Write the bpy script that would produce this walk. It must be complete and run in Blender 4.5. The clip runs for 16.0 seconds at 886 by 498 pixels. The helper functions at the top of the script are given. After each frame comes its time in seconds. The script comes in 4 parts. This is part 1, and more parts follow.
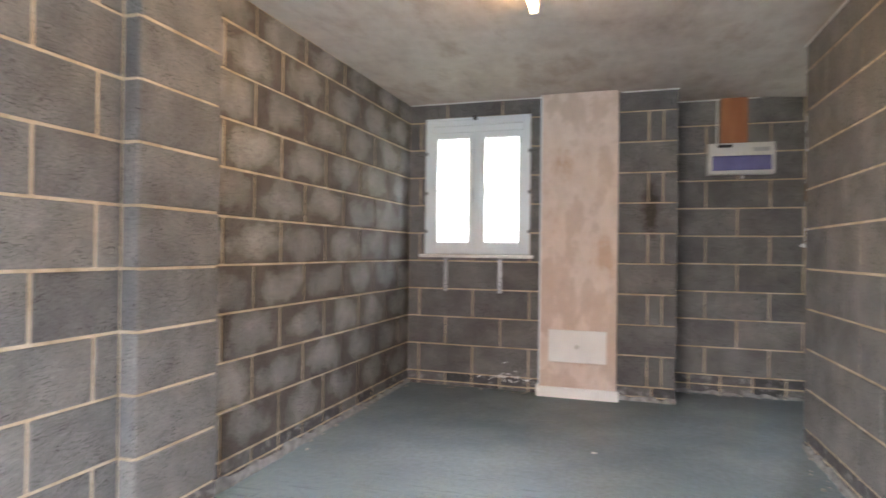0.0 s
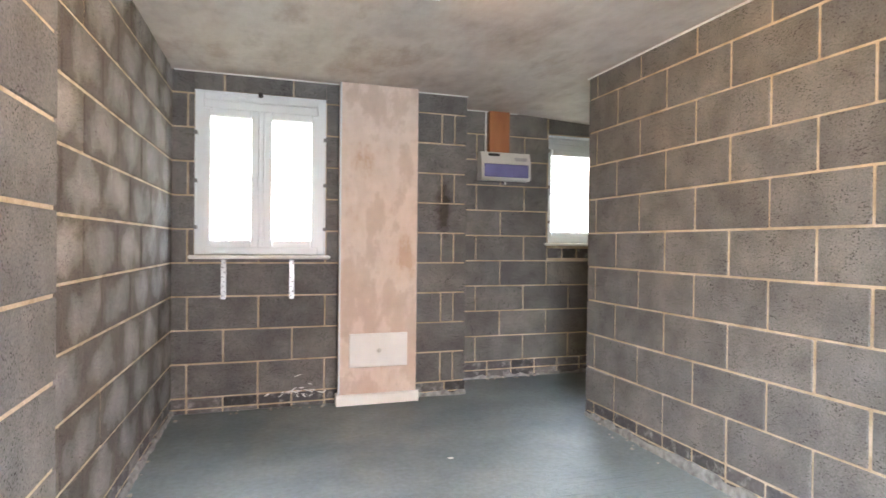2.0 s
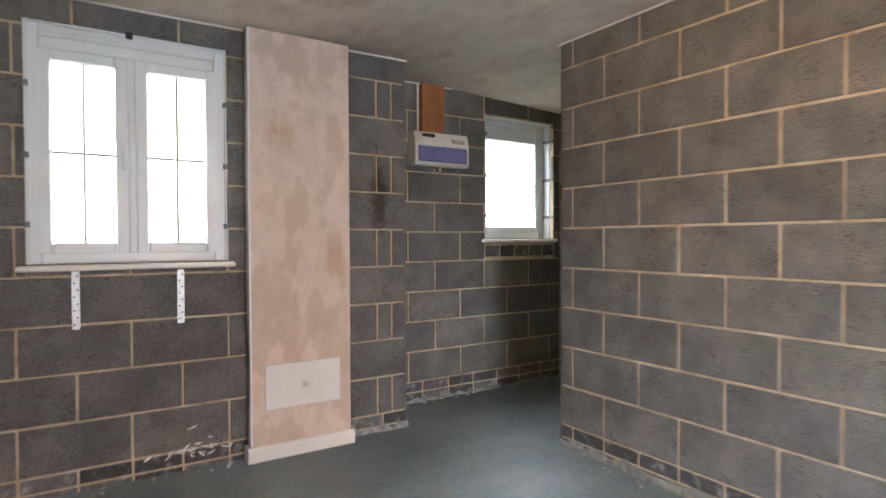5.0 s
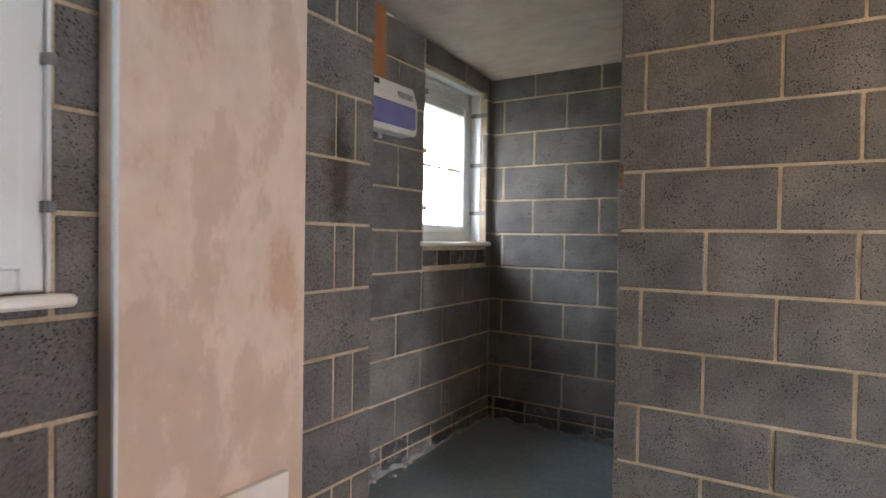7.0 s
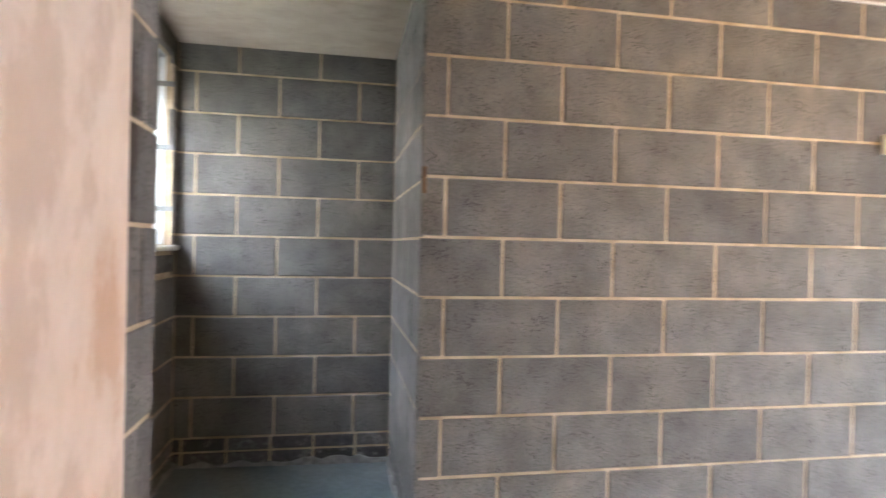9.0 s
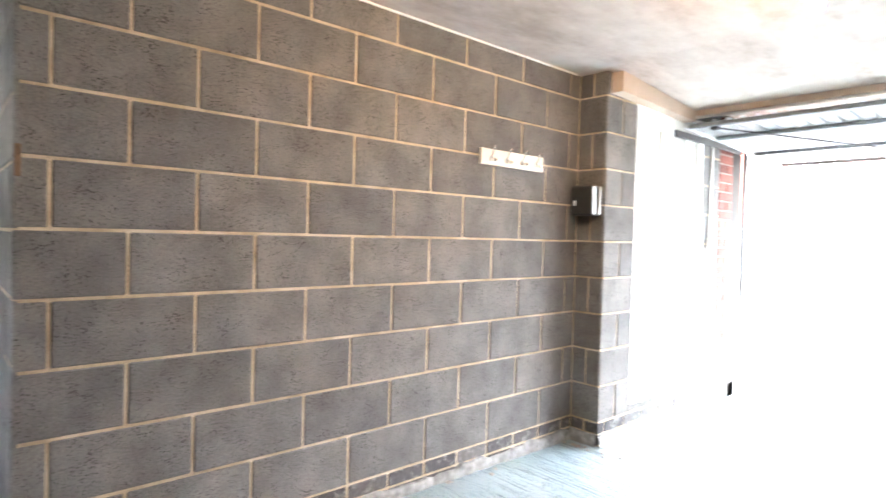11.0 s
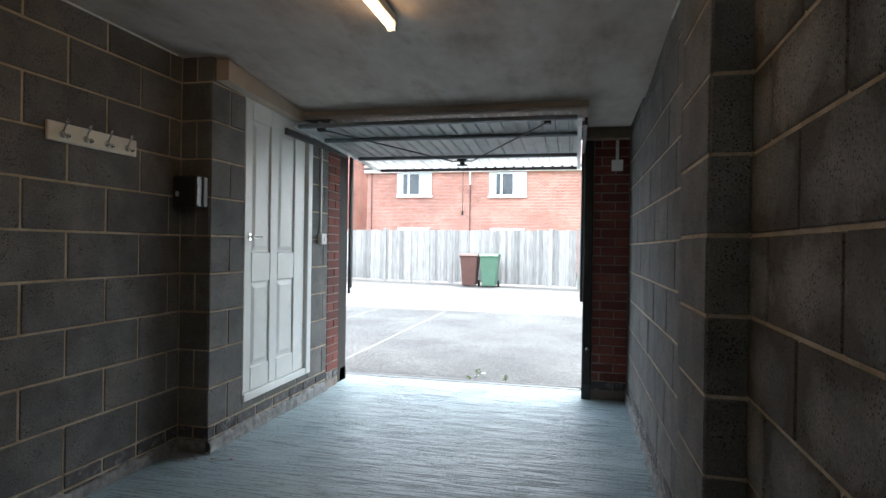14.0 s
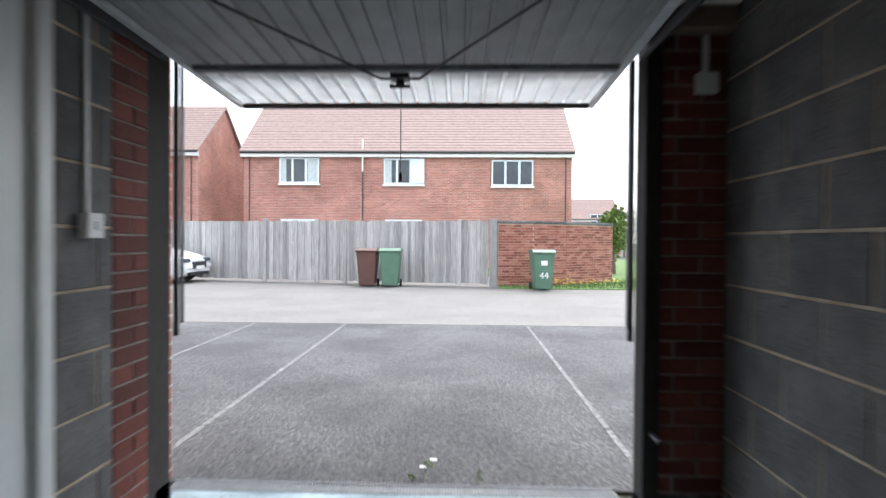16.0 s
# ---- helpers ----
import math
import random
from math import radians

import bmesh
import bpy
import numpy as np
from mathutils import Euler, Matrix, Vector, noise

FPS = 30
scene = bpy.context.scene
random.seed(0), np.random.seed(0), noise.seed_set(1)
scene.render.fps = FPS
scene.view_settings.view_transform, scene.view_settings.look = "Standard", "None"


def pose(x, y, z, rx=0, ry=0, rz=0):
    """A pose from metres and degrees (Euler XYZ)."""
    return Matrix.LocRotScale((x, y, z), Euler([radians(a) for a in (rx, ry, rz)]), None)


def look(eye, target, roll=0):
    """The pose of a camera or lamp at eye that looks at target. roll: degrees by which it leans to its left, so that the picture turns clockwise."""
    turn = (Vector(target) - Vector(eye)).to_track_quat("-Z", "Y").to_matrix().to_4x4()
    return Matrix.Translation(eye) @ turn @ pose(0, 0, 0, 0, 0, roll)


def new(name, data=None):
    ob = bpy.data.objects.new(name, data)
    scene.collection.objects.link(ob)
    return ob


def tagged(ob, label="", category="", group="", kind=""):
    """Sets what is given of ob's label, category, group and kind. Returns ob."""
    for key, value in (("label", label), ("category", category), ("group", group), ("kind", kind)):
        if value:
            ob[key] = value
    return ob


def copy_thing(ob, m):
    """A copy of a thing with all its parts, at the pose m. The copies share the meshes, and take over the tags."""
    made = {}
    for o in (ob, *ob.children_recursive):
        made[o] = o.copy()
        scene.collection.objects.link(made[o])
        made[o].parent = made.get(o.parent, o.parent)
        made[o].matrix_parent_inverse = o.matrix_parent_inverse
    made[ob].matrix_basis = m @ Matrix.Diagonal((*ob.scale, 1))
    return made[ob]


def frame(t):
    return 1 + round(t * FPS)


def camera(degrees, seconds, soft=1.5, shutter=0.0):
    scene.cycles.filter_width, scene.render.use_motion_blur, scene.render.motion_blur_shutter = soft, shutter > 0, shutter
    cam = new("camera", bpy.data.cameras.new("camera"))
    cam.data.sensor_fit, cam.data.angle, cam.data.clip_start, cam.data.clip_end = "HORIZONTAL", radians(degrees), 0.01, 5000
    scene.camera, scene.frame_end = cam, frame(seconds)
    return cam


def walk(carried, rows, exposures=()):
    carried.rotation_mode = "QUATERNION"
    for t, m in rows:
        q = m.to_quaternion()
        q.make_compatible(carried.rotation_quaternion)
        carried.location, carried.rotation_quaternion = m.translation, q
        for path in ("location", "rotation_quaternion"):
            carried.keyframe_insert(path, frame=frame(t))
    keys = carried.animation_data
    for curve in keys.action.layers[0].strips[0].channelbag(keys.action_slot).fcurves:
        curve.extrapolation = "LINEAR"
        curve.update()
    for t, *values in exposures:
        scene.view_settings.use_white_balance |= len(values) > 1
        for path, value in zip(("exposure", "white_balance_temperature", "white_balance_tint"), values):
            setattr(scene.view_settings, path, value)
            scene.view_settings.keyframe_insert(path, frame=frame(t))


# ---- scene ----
cam = camera(75.5, 16.0, soft=1.5, shutter=0.6)
PATH = [
    (0, (-0.021, -0.01, 1.049), (-0.605, 1.903, 1.058), 0.7),
    (0.5, (-0.319, 0.042, 1.094), (-0.49, 2.034, 1.084), 0.5),
    (1, (-0.696, 0.083, 1.124), (-0.478, 2.071, 1.106), 0.7),
    (1.5, (-0.977, 0.208, 1.129), (-0.54, 2.159, 1.102), 0.7),
    (2, (-1.147, 0.309, 1.117), (-0.524, 2.209, 1.1), 0.6),
    (2.5, (-1.318, 0.371, 1.121), (-0.479, 2.187, 1.105), 0.5),
    (3, (-1.441, 0.403, 1.138), (-0.457, 2.145, 1.116), 0.5),
    (3.5, (-1.465, 0.428, 1.156), (-0.466, 2.16, 1.122), 0.5),
    (4, (-1.467, 0.522, 1.132), (-0.461, 2.25, 1.103), 0.3),
    (4.2, (-1.45, 0.618, 1.137), (-0.436, 2.341, 1.104), 0.3),
    (6.3, (-1.245, 2.558, 1.143), (0.14, 4.0, 1.11), 0.5),
    (6.5, (-1.247, 2.69, 1.151), (0.218, 4.051, 1.108), 1.2),
    (7, (-1.258, 3.081, 1.16), (0.432, 4.15, 1.121), 0.9),
    (7.5, (-1.16, 3.464, 1.156), (0.678, 4.251, 1.113), 0.9),
    (8, (-1.102, 3.739, 1.15), (0.84, 4.219, 1.118), 1.2),
    (8.5, (-1.086, 3.927, 1.153), (0.913, 3.977, 1.135), 1.6),
    (9, (-1.092, 3.998, 1.172), (0.875, 3.638, 1.157), 1.3),
    (9.5, (-1.11, 3.993, 1.2), (0.785, 3.356, 1.166), 1.0),
    (10, (-1.096, 3.971, 1.216), (0.684, 3.061, 1.17), 1.3),
    (10.2, (-1.114, 3.945, 1.218), (0.611, 2.933, 1.168), 1.4),
    (12.3, (-1.216, 3.813, 1.177), (-0.178, 2.103, 1.163), 1.2),
    (12.5, (-1.228, 3.795, 1.171), (-0.285, 2.031, 1.16), 1.2),
    (13, (-1.259, 3.766, 1.167), (-0.541, 1.899, 1.158), 1.1),
    (13.5, (-1.274, 3.755, 1.159), (-0.75, 1.825, 1.152), 1.0),
    (14, (-1.281, 3.757, 1.156), (-0.829, 1.808, 1.148), 0.9),
    (14.5, (-1.272, 3.749, 1.158), (-0.828, 1.799, 1.149), 0.9),
    (15, (-1.138, 3.422, 1.161), (-0.731, 1.464, 1.137), 0.9),
    (15.5, (-0.746, 2.499, 1.182), (-0.614, 0.503, 1.154), 0.9),
    (16, (-0.546, 1.348, 1.159), (-0.483, -0.651, 1.131), 0.4),
]

EXPOSURE = [(0, 5.02, 6400, 9), (0.5, 5.22, 6400, 9), (2, 5.5, 6400, 9), (3.2, 5.28, 6400, 9), (4.2, 5.1, 6400, 10), (6.3, 4.95, 6400, 10), (8, 4.95, 6380, 10), (9, 5.72, 6350, 10), (10, 6.3, 6350, 10), (12.3, 4.45, 6300, 9), (12.7, 3.95, 6250, 8), (13, 3.5, 6200, 7),
            (13.4, 2.8, 6100, 5), (14, 2.25, 6050, 4), (15, 1.95, 6050, 4), (15.5, 1.58, 6100, 6), (16, 1.3, 6200, 10)]
walk(cam, [(t, look(eye, target, roll)) for t, eye, target, roll in PATH], EXPOSURE)

# ---- sky and lamps ----
world = bpy.data.worlds.new("sky")
scene.world = world
world.use_nodes = True
wn = world.node_tree
sky = wn.nodes.new("ShaderNodeTexSky")
sky.sky_type = "NISHITA"
sky.sun_disc = False
sky.sun_elevation = radians(50)
sky.sun_rotation = radians(200)
sky.air_density, sky.dust_density, sky.ozone_density = 1.0, 4.0, 1.0
wash = wn.nodes.new("ShaderNodeMix")
wash.data_type = "RGBA"
wash.inputs["Factor"].default_value = 0.7
wash.inputs["B"].default_value = (9.0, 9.3, 9.8, 1)
wn.links.new(sky.outputs["Color"], wash.inputs["A"])
wn.links.new(wash.outputs["Result"], wn.nodes["Background"].inputs["Color"])
wn.nodes["Background"].inputs["Strength"].default_value = 0.15
sun_data = bpy.data.lights.new("sun", "SUN")
sun_data.energy, sun_data.angle, sun_data.color = 1.2, radians(20), (1.0, 0.96, 0.9)
sun = new("sun", sun_data)
sun.matrix_world = look((0, 0, 20), (3, 9, 0))


# ---- materials ----
def nodes_of(name, rough=0.8, metal=0.0):
    m = bpy.data.materials.new(name)
    m.use_nodes = True
    t = m.node_tree
    b = t.nodes["Principled BSDF"]
    b.inputs["Roughness"].default_value = rough
    b.inputs["Metallic"].default_value = metal
    return m, t, b


def place(t, scale=(1, 1, 1)):
    g = t.nodes.new("ShaderNodeNewGeometry")
    mp = t.nodes.new("ShaderNodeMapping")
    mp.inputs["Scale"].default_value = scale
    t.links.new(g.outputs["Position"], mp.inputs["Vector"])
    return mp.outputs["Vector"]


def noise_of(t, vec, scale, detail=4, rough=0.55):
    n = t.nodes.new("ShaderNodeTexNoise")
    n.inputs["Scale"].default_value = scale
    n.inputs["Detail"].default_value = detail
    n.inputs["Roughness"].default_value = rough
    t.links.new(vec, n.inputs["Vector"])
    return n.outputs["Fac"]


def ramp(t, fac, stops):
    r = t.nodes.new("ShaderNodeValToRGB")
    e = r.color_ramp.elements
    while len(e) < len(stops):
        e.new(0.5)
    for el, (p, c) in zip(e, stops):
        el.position = p
        el.color = (*c, 1) if len(c) == 3 else c
    t.links.new(fac, r.inputs["Fac"])
    return r.outputs["Color"]


def mix(t, fac, a, b, mode="MIX"):
    n = t.nodes.new("ShaderNodeMix")
    n.data_type = "RGBA"
    n.blend_type = mode
    for key, v in (("Factor", fac), ("A", a), ("B", b)):
        if isinstance(v, (int, float)):
            n.inputs[key].default_value = v
        elif isinstance(v, tuple):
            n.inputs[key].default_value = (*v, 1)
        else:
            t.links.new(v, n.inputs[key])
    return n.outputs["Result"]


def math_of(t, op, a, b=0.0):
    n = t.nodes.new("ShaderNodeMath")
    n.operation = op
    for i, v in enumerate((a, b)):
        if isinstance(v, (int, float)):
            n.inputs[i].default_value = v
        else:
            t.links.new(v, n.inputs[i])
    return n.outputs["Value"]


def bump(t, b, height, strength=0.5, dist=0.004):
    n = t.nodes.new("ShaderNodeBump")
    n.inputs["Strength"].default_value = strength
    n.inputs["Distance"].default_value = dist
    t.links.new(height, n.inputs["Height"])
    t.links.new(n.outputs["Normal"], b.inputs["Normal"])


def object_random(t):
    return t.nodes.new("ShaderNodeObjectInfo").outputs["Random"]


def plain(name, color, rough=0.5, metal=0.0, vary=0.12, scale=9.0, relief=0.12):
    m, t, b = nodes_of(name, rough, metal)
    v = place(t)
    n = noise_of(t, v, scale, 5)
    lo = tuple(c * (1 - vary) for c in color)
    hi = tuple(min(1, c * (1 + vary)) for c in color)
    t.links.new(ramp(t, n, [(0.3, lo), (0.7, hi)]), b.inputs["Base Color"])
    bump(t, b, noise_of(t, v, scale * 22, 3), relief, 0.002)
    return m


def block_material(name="concrete_block", halo=False, stain=None):
    m, t, b = nodes_of(name, 0.9)
    v = place(t)
    grain = noise_of(t, v, 150, 4, 0.75)
    blotch = noise_of(t, v, 5, 5)
    base = ramp(t, blotch, [(0.34, (0.118, 0.117, 0.116)), (0.5, (0.15, 0.148, 0.146)), (0.66, (0.186, 0.181, 0.176))])
    tone = ramp(t, object_random(t), [(0.0, (0.84, 0.84, 0.86)), (0.5, (0.99, 0.99, 0.99)), (1.0, (1.15, 1.13, 1.1))])
    base = mix(t, 1.0, base, tone, "MULTIPLY")
    base = mix(t, 1.0, base, ramp(t, grain, [(0.37, (0.74, 0.74, 0.74)), (0.5, (1.0, 1.0, 1.0)), (0.63, (1.3, 1.29, 1.27))]), "MULTIPLY")
    vor = t.nodes.new("ShaderNodeTexVoronoi")
    vor.inputs["Scale"].default_value = 100
    t.links.new(v, vor.inputs["Vector"])
    thin = noise_of(t, v, 11, 3)
    hole = math_of(t, "LESS_THAN", math_of(t, "ADD", vor.outputs["Distance"], math_of(t, "MULTIPLY", thin, 0.7)), 0.56)
    base = mix(t, hole, base, (0.034, 0.033, 0.032))
    if halo:
        tc = t.nodes.new("ShaderNodeTexCoord")
        mp = t.nodes.new("ShaderNodeMapping")
        mp.inputs["Scale"].default_value = (0.0, 5.2, 9.0)
        t.links.new(tc.outputs["Object"], mp.inputs["Vector"])
        ln = t.nodes.new("ShaderNodeVectorMath")
        ln.operation = "LENGTH"
        t.links.new(mp.outputs["Vector"], ln.inputs[0])
        ring = math_of(t, "ADD", ln.outputs["Value"], math_of(t, "MULTIPLY", math_of(t, "SUBTRACT", noise_of(t, v, 6, 4), 0.5), 2.2))
        base = mix(t, 1.0, base, ramp(t, ring, [(0.3, (1.4, 1.4, 1.4)), (0.75, (1.1, 1.08, 1.05)), (1.0, (0.66, 0.6, 0.53))]), "MULTIPLY")
    if stain:
        sx, sz, across, tall = stain
        mp = t.nodes.new("ShaderNodeMapping")
        mp.vector_type = "TEXTURE"
        mp.inputs["Location"].default_value = (sx, 0, sz)
        mp.inputs["Scale"].default_value = (across, 1e6, tall)
        t.links.new(v, mp.inputs["Vector"])
        ln = t.nodes.new("ShaderNodeVectorMath")
        ln.operation = "LENGTH"
        t.links.new(mp.outputs["Vector"], ln.inputs[0])
        ring = math_of(t, "ADD", ln.outputs["Value"], math_of(t, "MULTIPLY", math_of(t, "SUBTRACT", noise_of(t, v, 14, 4), 0.5), 1.6))
        base = mix(t, 1.0, base, ramp(t, ring, [(0.35, (0.42, 0.36, 0.3)), (1.0, (1, 1, 1))]), "MULTIPLY")
    t.links.new(base, b.inputs["Base Color"])
    h = math_of(t, "SUBTRACT", math_of(t, "ADD", math_of(t, "MULTIPLY", grain, 0.5), math_of(t, "MULTIPLY", blotch, 0.5)), math_of(t, "MULTIPLY", hole, 0.9))
    bump(t, b, h, 0.9, 0.008)
    return m


def mortar_material():
    m, t, b = nodes_of("mortar", 0.95)
    v = place(t)
    n = noise_of(t, v, 7, 5)
    t.links.new(mix(t, 1.0, ramp(t, n, [(0.32, (0.36, 0.28, 0.185)), (0.5, (0.5, 0.405, 0.285)), (0.68, (0.6, 0.51, 0.39))]),
                    ramp(t, noise_of(t, v, 180, 3), [(0.3, (0.75, 0.75, 0.75)), (0.7, (1.15, 1.15, 1.15))]), "MULTIPLY"), b.inputs["Base Color"])
    bump(t, b, noise_of(t, v, 90, 4), 0.8, 0.006)
    return m


def brick_material(name, a, c, dark=0.6, island=False, bloom=False):
    m, t, b = nodes_of(name, 0.88)
    v = place(t)
    pick = t.nodes.new("ShaderNodeNewGeometry").outputs["Random Per Island"] if island else object_random(t)
    base = ramp(t, pick, [(0.0, tuple(x * dark for x in a)), (0.45, a), (1.0, c)])
    base = mix(t, 1.0, base, ramp(t, noise_of(t, v, 40, 5), [(0.3, (0.72, 0.7, 0.7)), (0.7, (1.18, 1.18, 1.18))]), "MULTIPLY")
    if bloom:
        salt = ramp(t, noise_of(t, v, 16, 6, 0.7), [(0.53, (0, 0, 0)), (0.68, (0.6, 0.6, 0.6))])
        base = mix(t, salt, base, (0.42, 0.42, 0.41))
    t.links.new(base, b.inputs["Base Color"])
    bump(t, b, noise_of(t, v, 160, 4), 0.6, 0.004)
    return m


def facade_material():
    m, t, b = nodes_of("facade_brick", 0.9)
    g = t.nodes.new("ShaderNodeNewGeometry")
    sep = t.nodes.new("ShaderNodeSeparateXYZ")
    t.links.new(g.outputs["Position"], sep.inputs[0])
    com = t.nodes.new("ShaderNodeCombineXYZ")
    t.links.new(math_of(t, "ADD", sep.outputs["X"], sep.outputs["Y"]), com.inputs["X"])
    t.links.new(sep.outputs["Z"], com.inputs["Y"])
    br = t.nodes.new("ShaderNodeTexBrick")
    br.inputs["Color1"].default_value = (0.46, 0.185, 0.135, 1)
    br.inputs["Color2"].default_value = (0.3, 0.115, 0.088, 1)
    br.inputs["Mortar"].default_value = (0.55, 0.45, 0.39, 1)
    br.inputs["Scale"].default_value = 1.0
    br.inputs["Mortar Size"].default_value = 0.007
    br.inputs["Brick Width"].default_value = 0.225
    br.inputs["Row Height"].default_value = 0.075
    t.links.new(com.outputs[0], br.inputs["Vector"])
    big = noise_of(t, place(t), 0.8, 4)
    t.links.new(mix(t, 1.0, br.outputs["Color"], ramp(t, big, [(0.3, (0.82, 0.8, 0.8)), (0.7, (1.18, 1.2, 1.2))]), "MULTIPLY"), b.inputs["Base Color"])
    bump(t, b, br.outputs["Fac"], -0.5, 0.006)
    return m


def floor_material():
    m, t, b = nodes_of("painted_concrete", 0.45)
    v = place(t)
    big = noise_of(t, v, 1.3, 5)
    fine = noise_of(t, v, 38, 5)
    base = ramp(t, big, [(0.34, (0.125, 0.168, 0.195)), (0.5, (0.165, 0.212, 0.242)), (0.66, (0.215, 0.265, 0.295))])
    base = mix(t, 1.0, base, ramp(t, fine, [(0.3, (0.84, 0.84, 0.84)), (0.7, (1.12, 1.12, 1.12))]), "MULTIPLY")
    specks = math_of(t, "GREATER_THAN", noise_of(t, v, 95, 2), 0.735)
    base = mix(t, math_of(t, "MULTIPLY", specks, 0.5), base, (0.42, 0.42, 0.41))
    t.links.new(ramp(t, noise_of(t, v, 2.5, 2), [(0.25, (0.38, 0.38, 0.38)), (0.75, (0.54, 0.54, 0.54))]), b.inputs["Roughness"])
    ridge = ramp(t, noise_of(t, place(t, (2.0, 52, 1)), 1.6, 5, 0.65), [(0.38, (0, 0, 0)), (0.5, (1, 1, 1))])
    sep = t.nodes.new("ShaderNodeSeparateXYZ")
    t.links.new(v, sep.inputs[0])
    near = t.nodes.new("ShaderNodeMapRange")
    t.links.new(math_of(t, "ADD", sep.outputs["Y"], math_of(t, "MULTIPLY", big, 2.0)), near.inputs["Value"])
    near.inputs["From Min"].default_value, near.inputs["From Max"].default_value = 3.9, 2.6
    # Darker in the grooves, slightly lighter on the ridge tops.
    ridge_tone = ramp(t, ridge, [(0.0, (0.36, 0.4, 0.43)), (0.4, (1.0, 1.0, 1.0)), (1.0, (1.15, 1.15, 1.15))])
    # Ridged front part is paler; daylight from the opening is put into this colour.
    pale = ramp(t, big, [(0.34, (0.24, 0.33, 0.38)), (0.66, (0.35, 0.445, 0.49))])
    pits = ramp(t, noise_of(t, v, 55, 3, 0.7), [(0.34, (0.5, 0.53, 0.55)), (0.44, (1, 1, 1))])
    base = mix(t, near.outputs["Result"], base, mix(t, 1.0, mix(t, 1.0, pale, ridge_tone, "MULTIPLY"), pits, "MULTIPLY"))
    t.links.new(base, b.inputs["Base Color"])
    h = math_of(t, "ADD", math_of(t, "MULTIPLY", math_of(t, "MULTIPLY", ridge, near.outputs["Result"]), 1.0), math_of(t, "MULTIPLY", fine, 0.22))
    bump(t, b, h, 0.7, 0.011)
    return m


def plaster_material(name, stops, blot=1.6):
    m, t, b = nodes_of(name, 0.75)
    v = place(t)
    swirl = noise_of(t, place(t, (1.3, 0.55, 0.6)), blot, 7, 0.66)
    t.links.new(mix(t, 1.0, ramp(t, swirl, stops), ramp(t, noise_of(t, v, 8, 6), [(0.3, (0.93, 0.92, 0.91)), (0.7, (1.06, 1.06, 1.06))]), "MULTIPLY"), b.inputs["Base Color"])
    bump(t, b, noise_of(t, v, 6, 6), 0.25, 0.006)
    return m


def asphalt_material(name, lo, hi, coarse=1.0):
    m, t, b = nodes_of(name, 0.72)
    v = place(t)
    base = ramp(t, noise_of(t, v, 0.9, 5), [(0.38, lo), (0.62, hi)])
    base = mix(t, 1.0, base, ramp(t, noise_of(t, v, 48, 5, 0.8), [(0.4, (0.3, 0.3, 0.3)), (0.5, (0.95, 0.95, 0.95)), (0.6, (2.5, 2.46, 2.4))]), "MULTIPLY") if coarse == 1.0 else mix(t, 1.0, base, ramp(t, noise_of(t, v, 48, 5, 0.8), [(0.4, (0.75, 0.75, 0.75)), (0.6, (1.3, 1.3, 1.28))]), "MULTIPLY")
    t.links.new(base, b.inputs["Base Color"])
    bump(t, b, noise_of(t, v, 48, 5, 0.8), coarse, 0.016)
    return m


def wood_material(name, lo, hi, rough=0.8, stretch=(14, 14, 0.8)):
    m, t, b = nodes_of(name, rough)
    g = noise_of(t, place(t, stretch), 3, 6, 0.6)
    base = mix(t, 1.0, ramp(t, g, [(0.3, lo), (0.7, hi)]), ramp(t, object_random(t), [(0, (0.68, 0.68, 0.69)), (1, (1.2, 1.2, 1.2))]), "MULTIPLY")
    t.links.new(base, b.inputs["Base Color"])
    bump(t, b, g, 0.4, 0.003)
    return m


def glass_material():
    m, t, b = nodes_of("window_glass", 0.02)
    b.inputs["Transmission Weight"].default_value = 1.0
    b.inputs["IOR"].default_value = 1.05
    b.inputs["Base Color"].default_value = (0.96, 0.98, 0.98, 1)
    return m


def glow_material(name, color, strength):
    m, t, b = nodes_of(name, 0.4)
    b.inputs["Base Color"].default_value = (0.9, 0.9, 0.88, 1)
    b.inputs["Emission Color"].default_value = (*color, 1)
    b.inputs["Emission Strength"].default_value = strength
    return m


BLOCK = block_material()
DAMP_BLOCK = block_material("damp_marked_block", True)
STAINED_BLOCK = block_material("stained_block", stain=(0.2, 1.38, 0.075, 0.26))
MORTAR = mortar_material()
RED_BRICK = brick_material("red_brick", (0.145, 0.038, 0.029), (0.205, 0.06, 0.042))
GARDEN_BRICK = brick_material("garden_brick", (0.3, 0.11, 0.08), (0.42, 0.2, 0.15), 0.6, True)
DARK_BRICK = brick_material("engineering_brick", (0.085, 0.085, 0.09), (0.15, 0.145, 0.145), bloom=True)
FACADE = facade_material()
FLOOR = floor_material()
CEILING = plaster_material("ceiling_plaster", [(0.33, (0.37, 0.3, 0.25)), (0.45, (0.5, 0.425, 0.37)), (0.55, (0.57, 0.505, 0.45)), (0.66, (0.43, 0.345, 0.285))])
PINK = plaster_material("pink_plaster", [(0.34, (0.57, 0.45, 0.365)), (0.46, (0.61, 0.49, 0.41)), (0.51, (0.71, 0.595, 0.52)), (0.6, (0.67, 0.55, 0.465)), (0.66, (0.58, 0.41, 0.3))], 3.0)
DARK_MORTAR = plain("grey_brown_mortar", (0.24, 0.2, 0.175), 0.95, 0, 0.3, 12, 0.7)
BEAM = plaster_material("beam_board", [(0.3, (0.44, 0.35, 0.27)), (0.7, (0.54, 0.44, 0.35))])
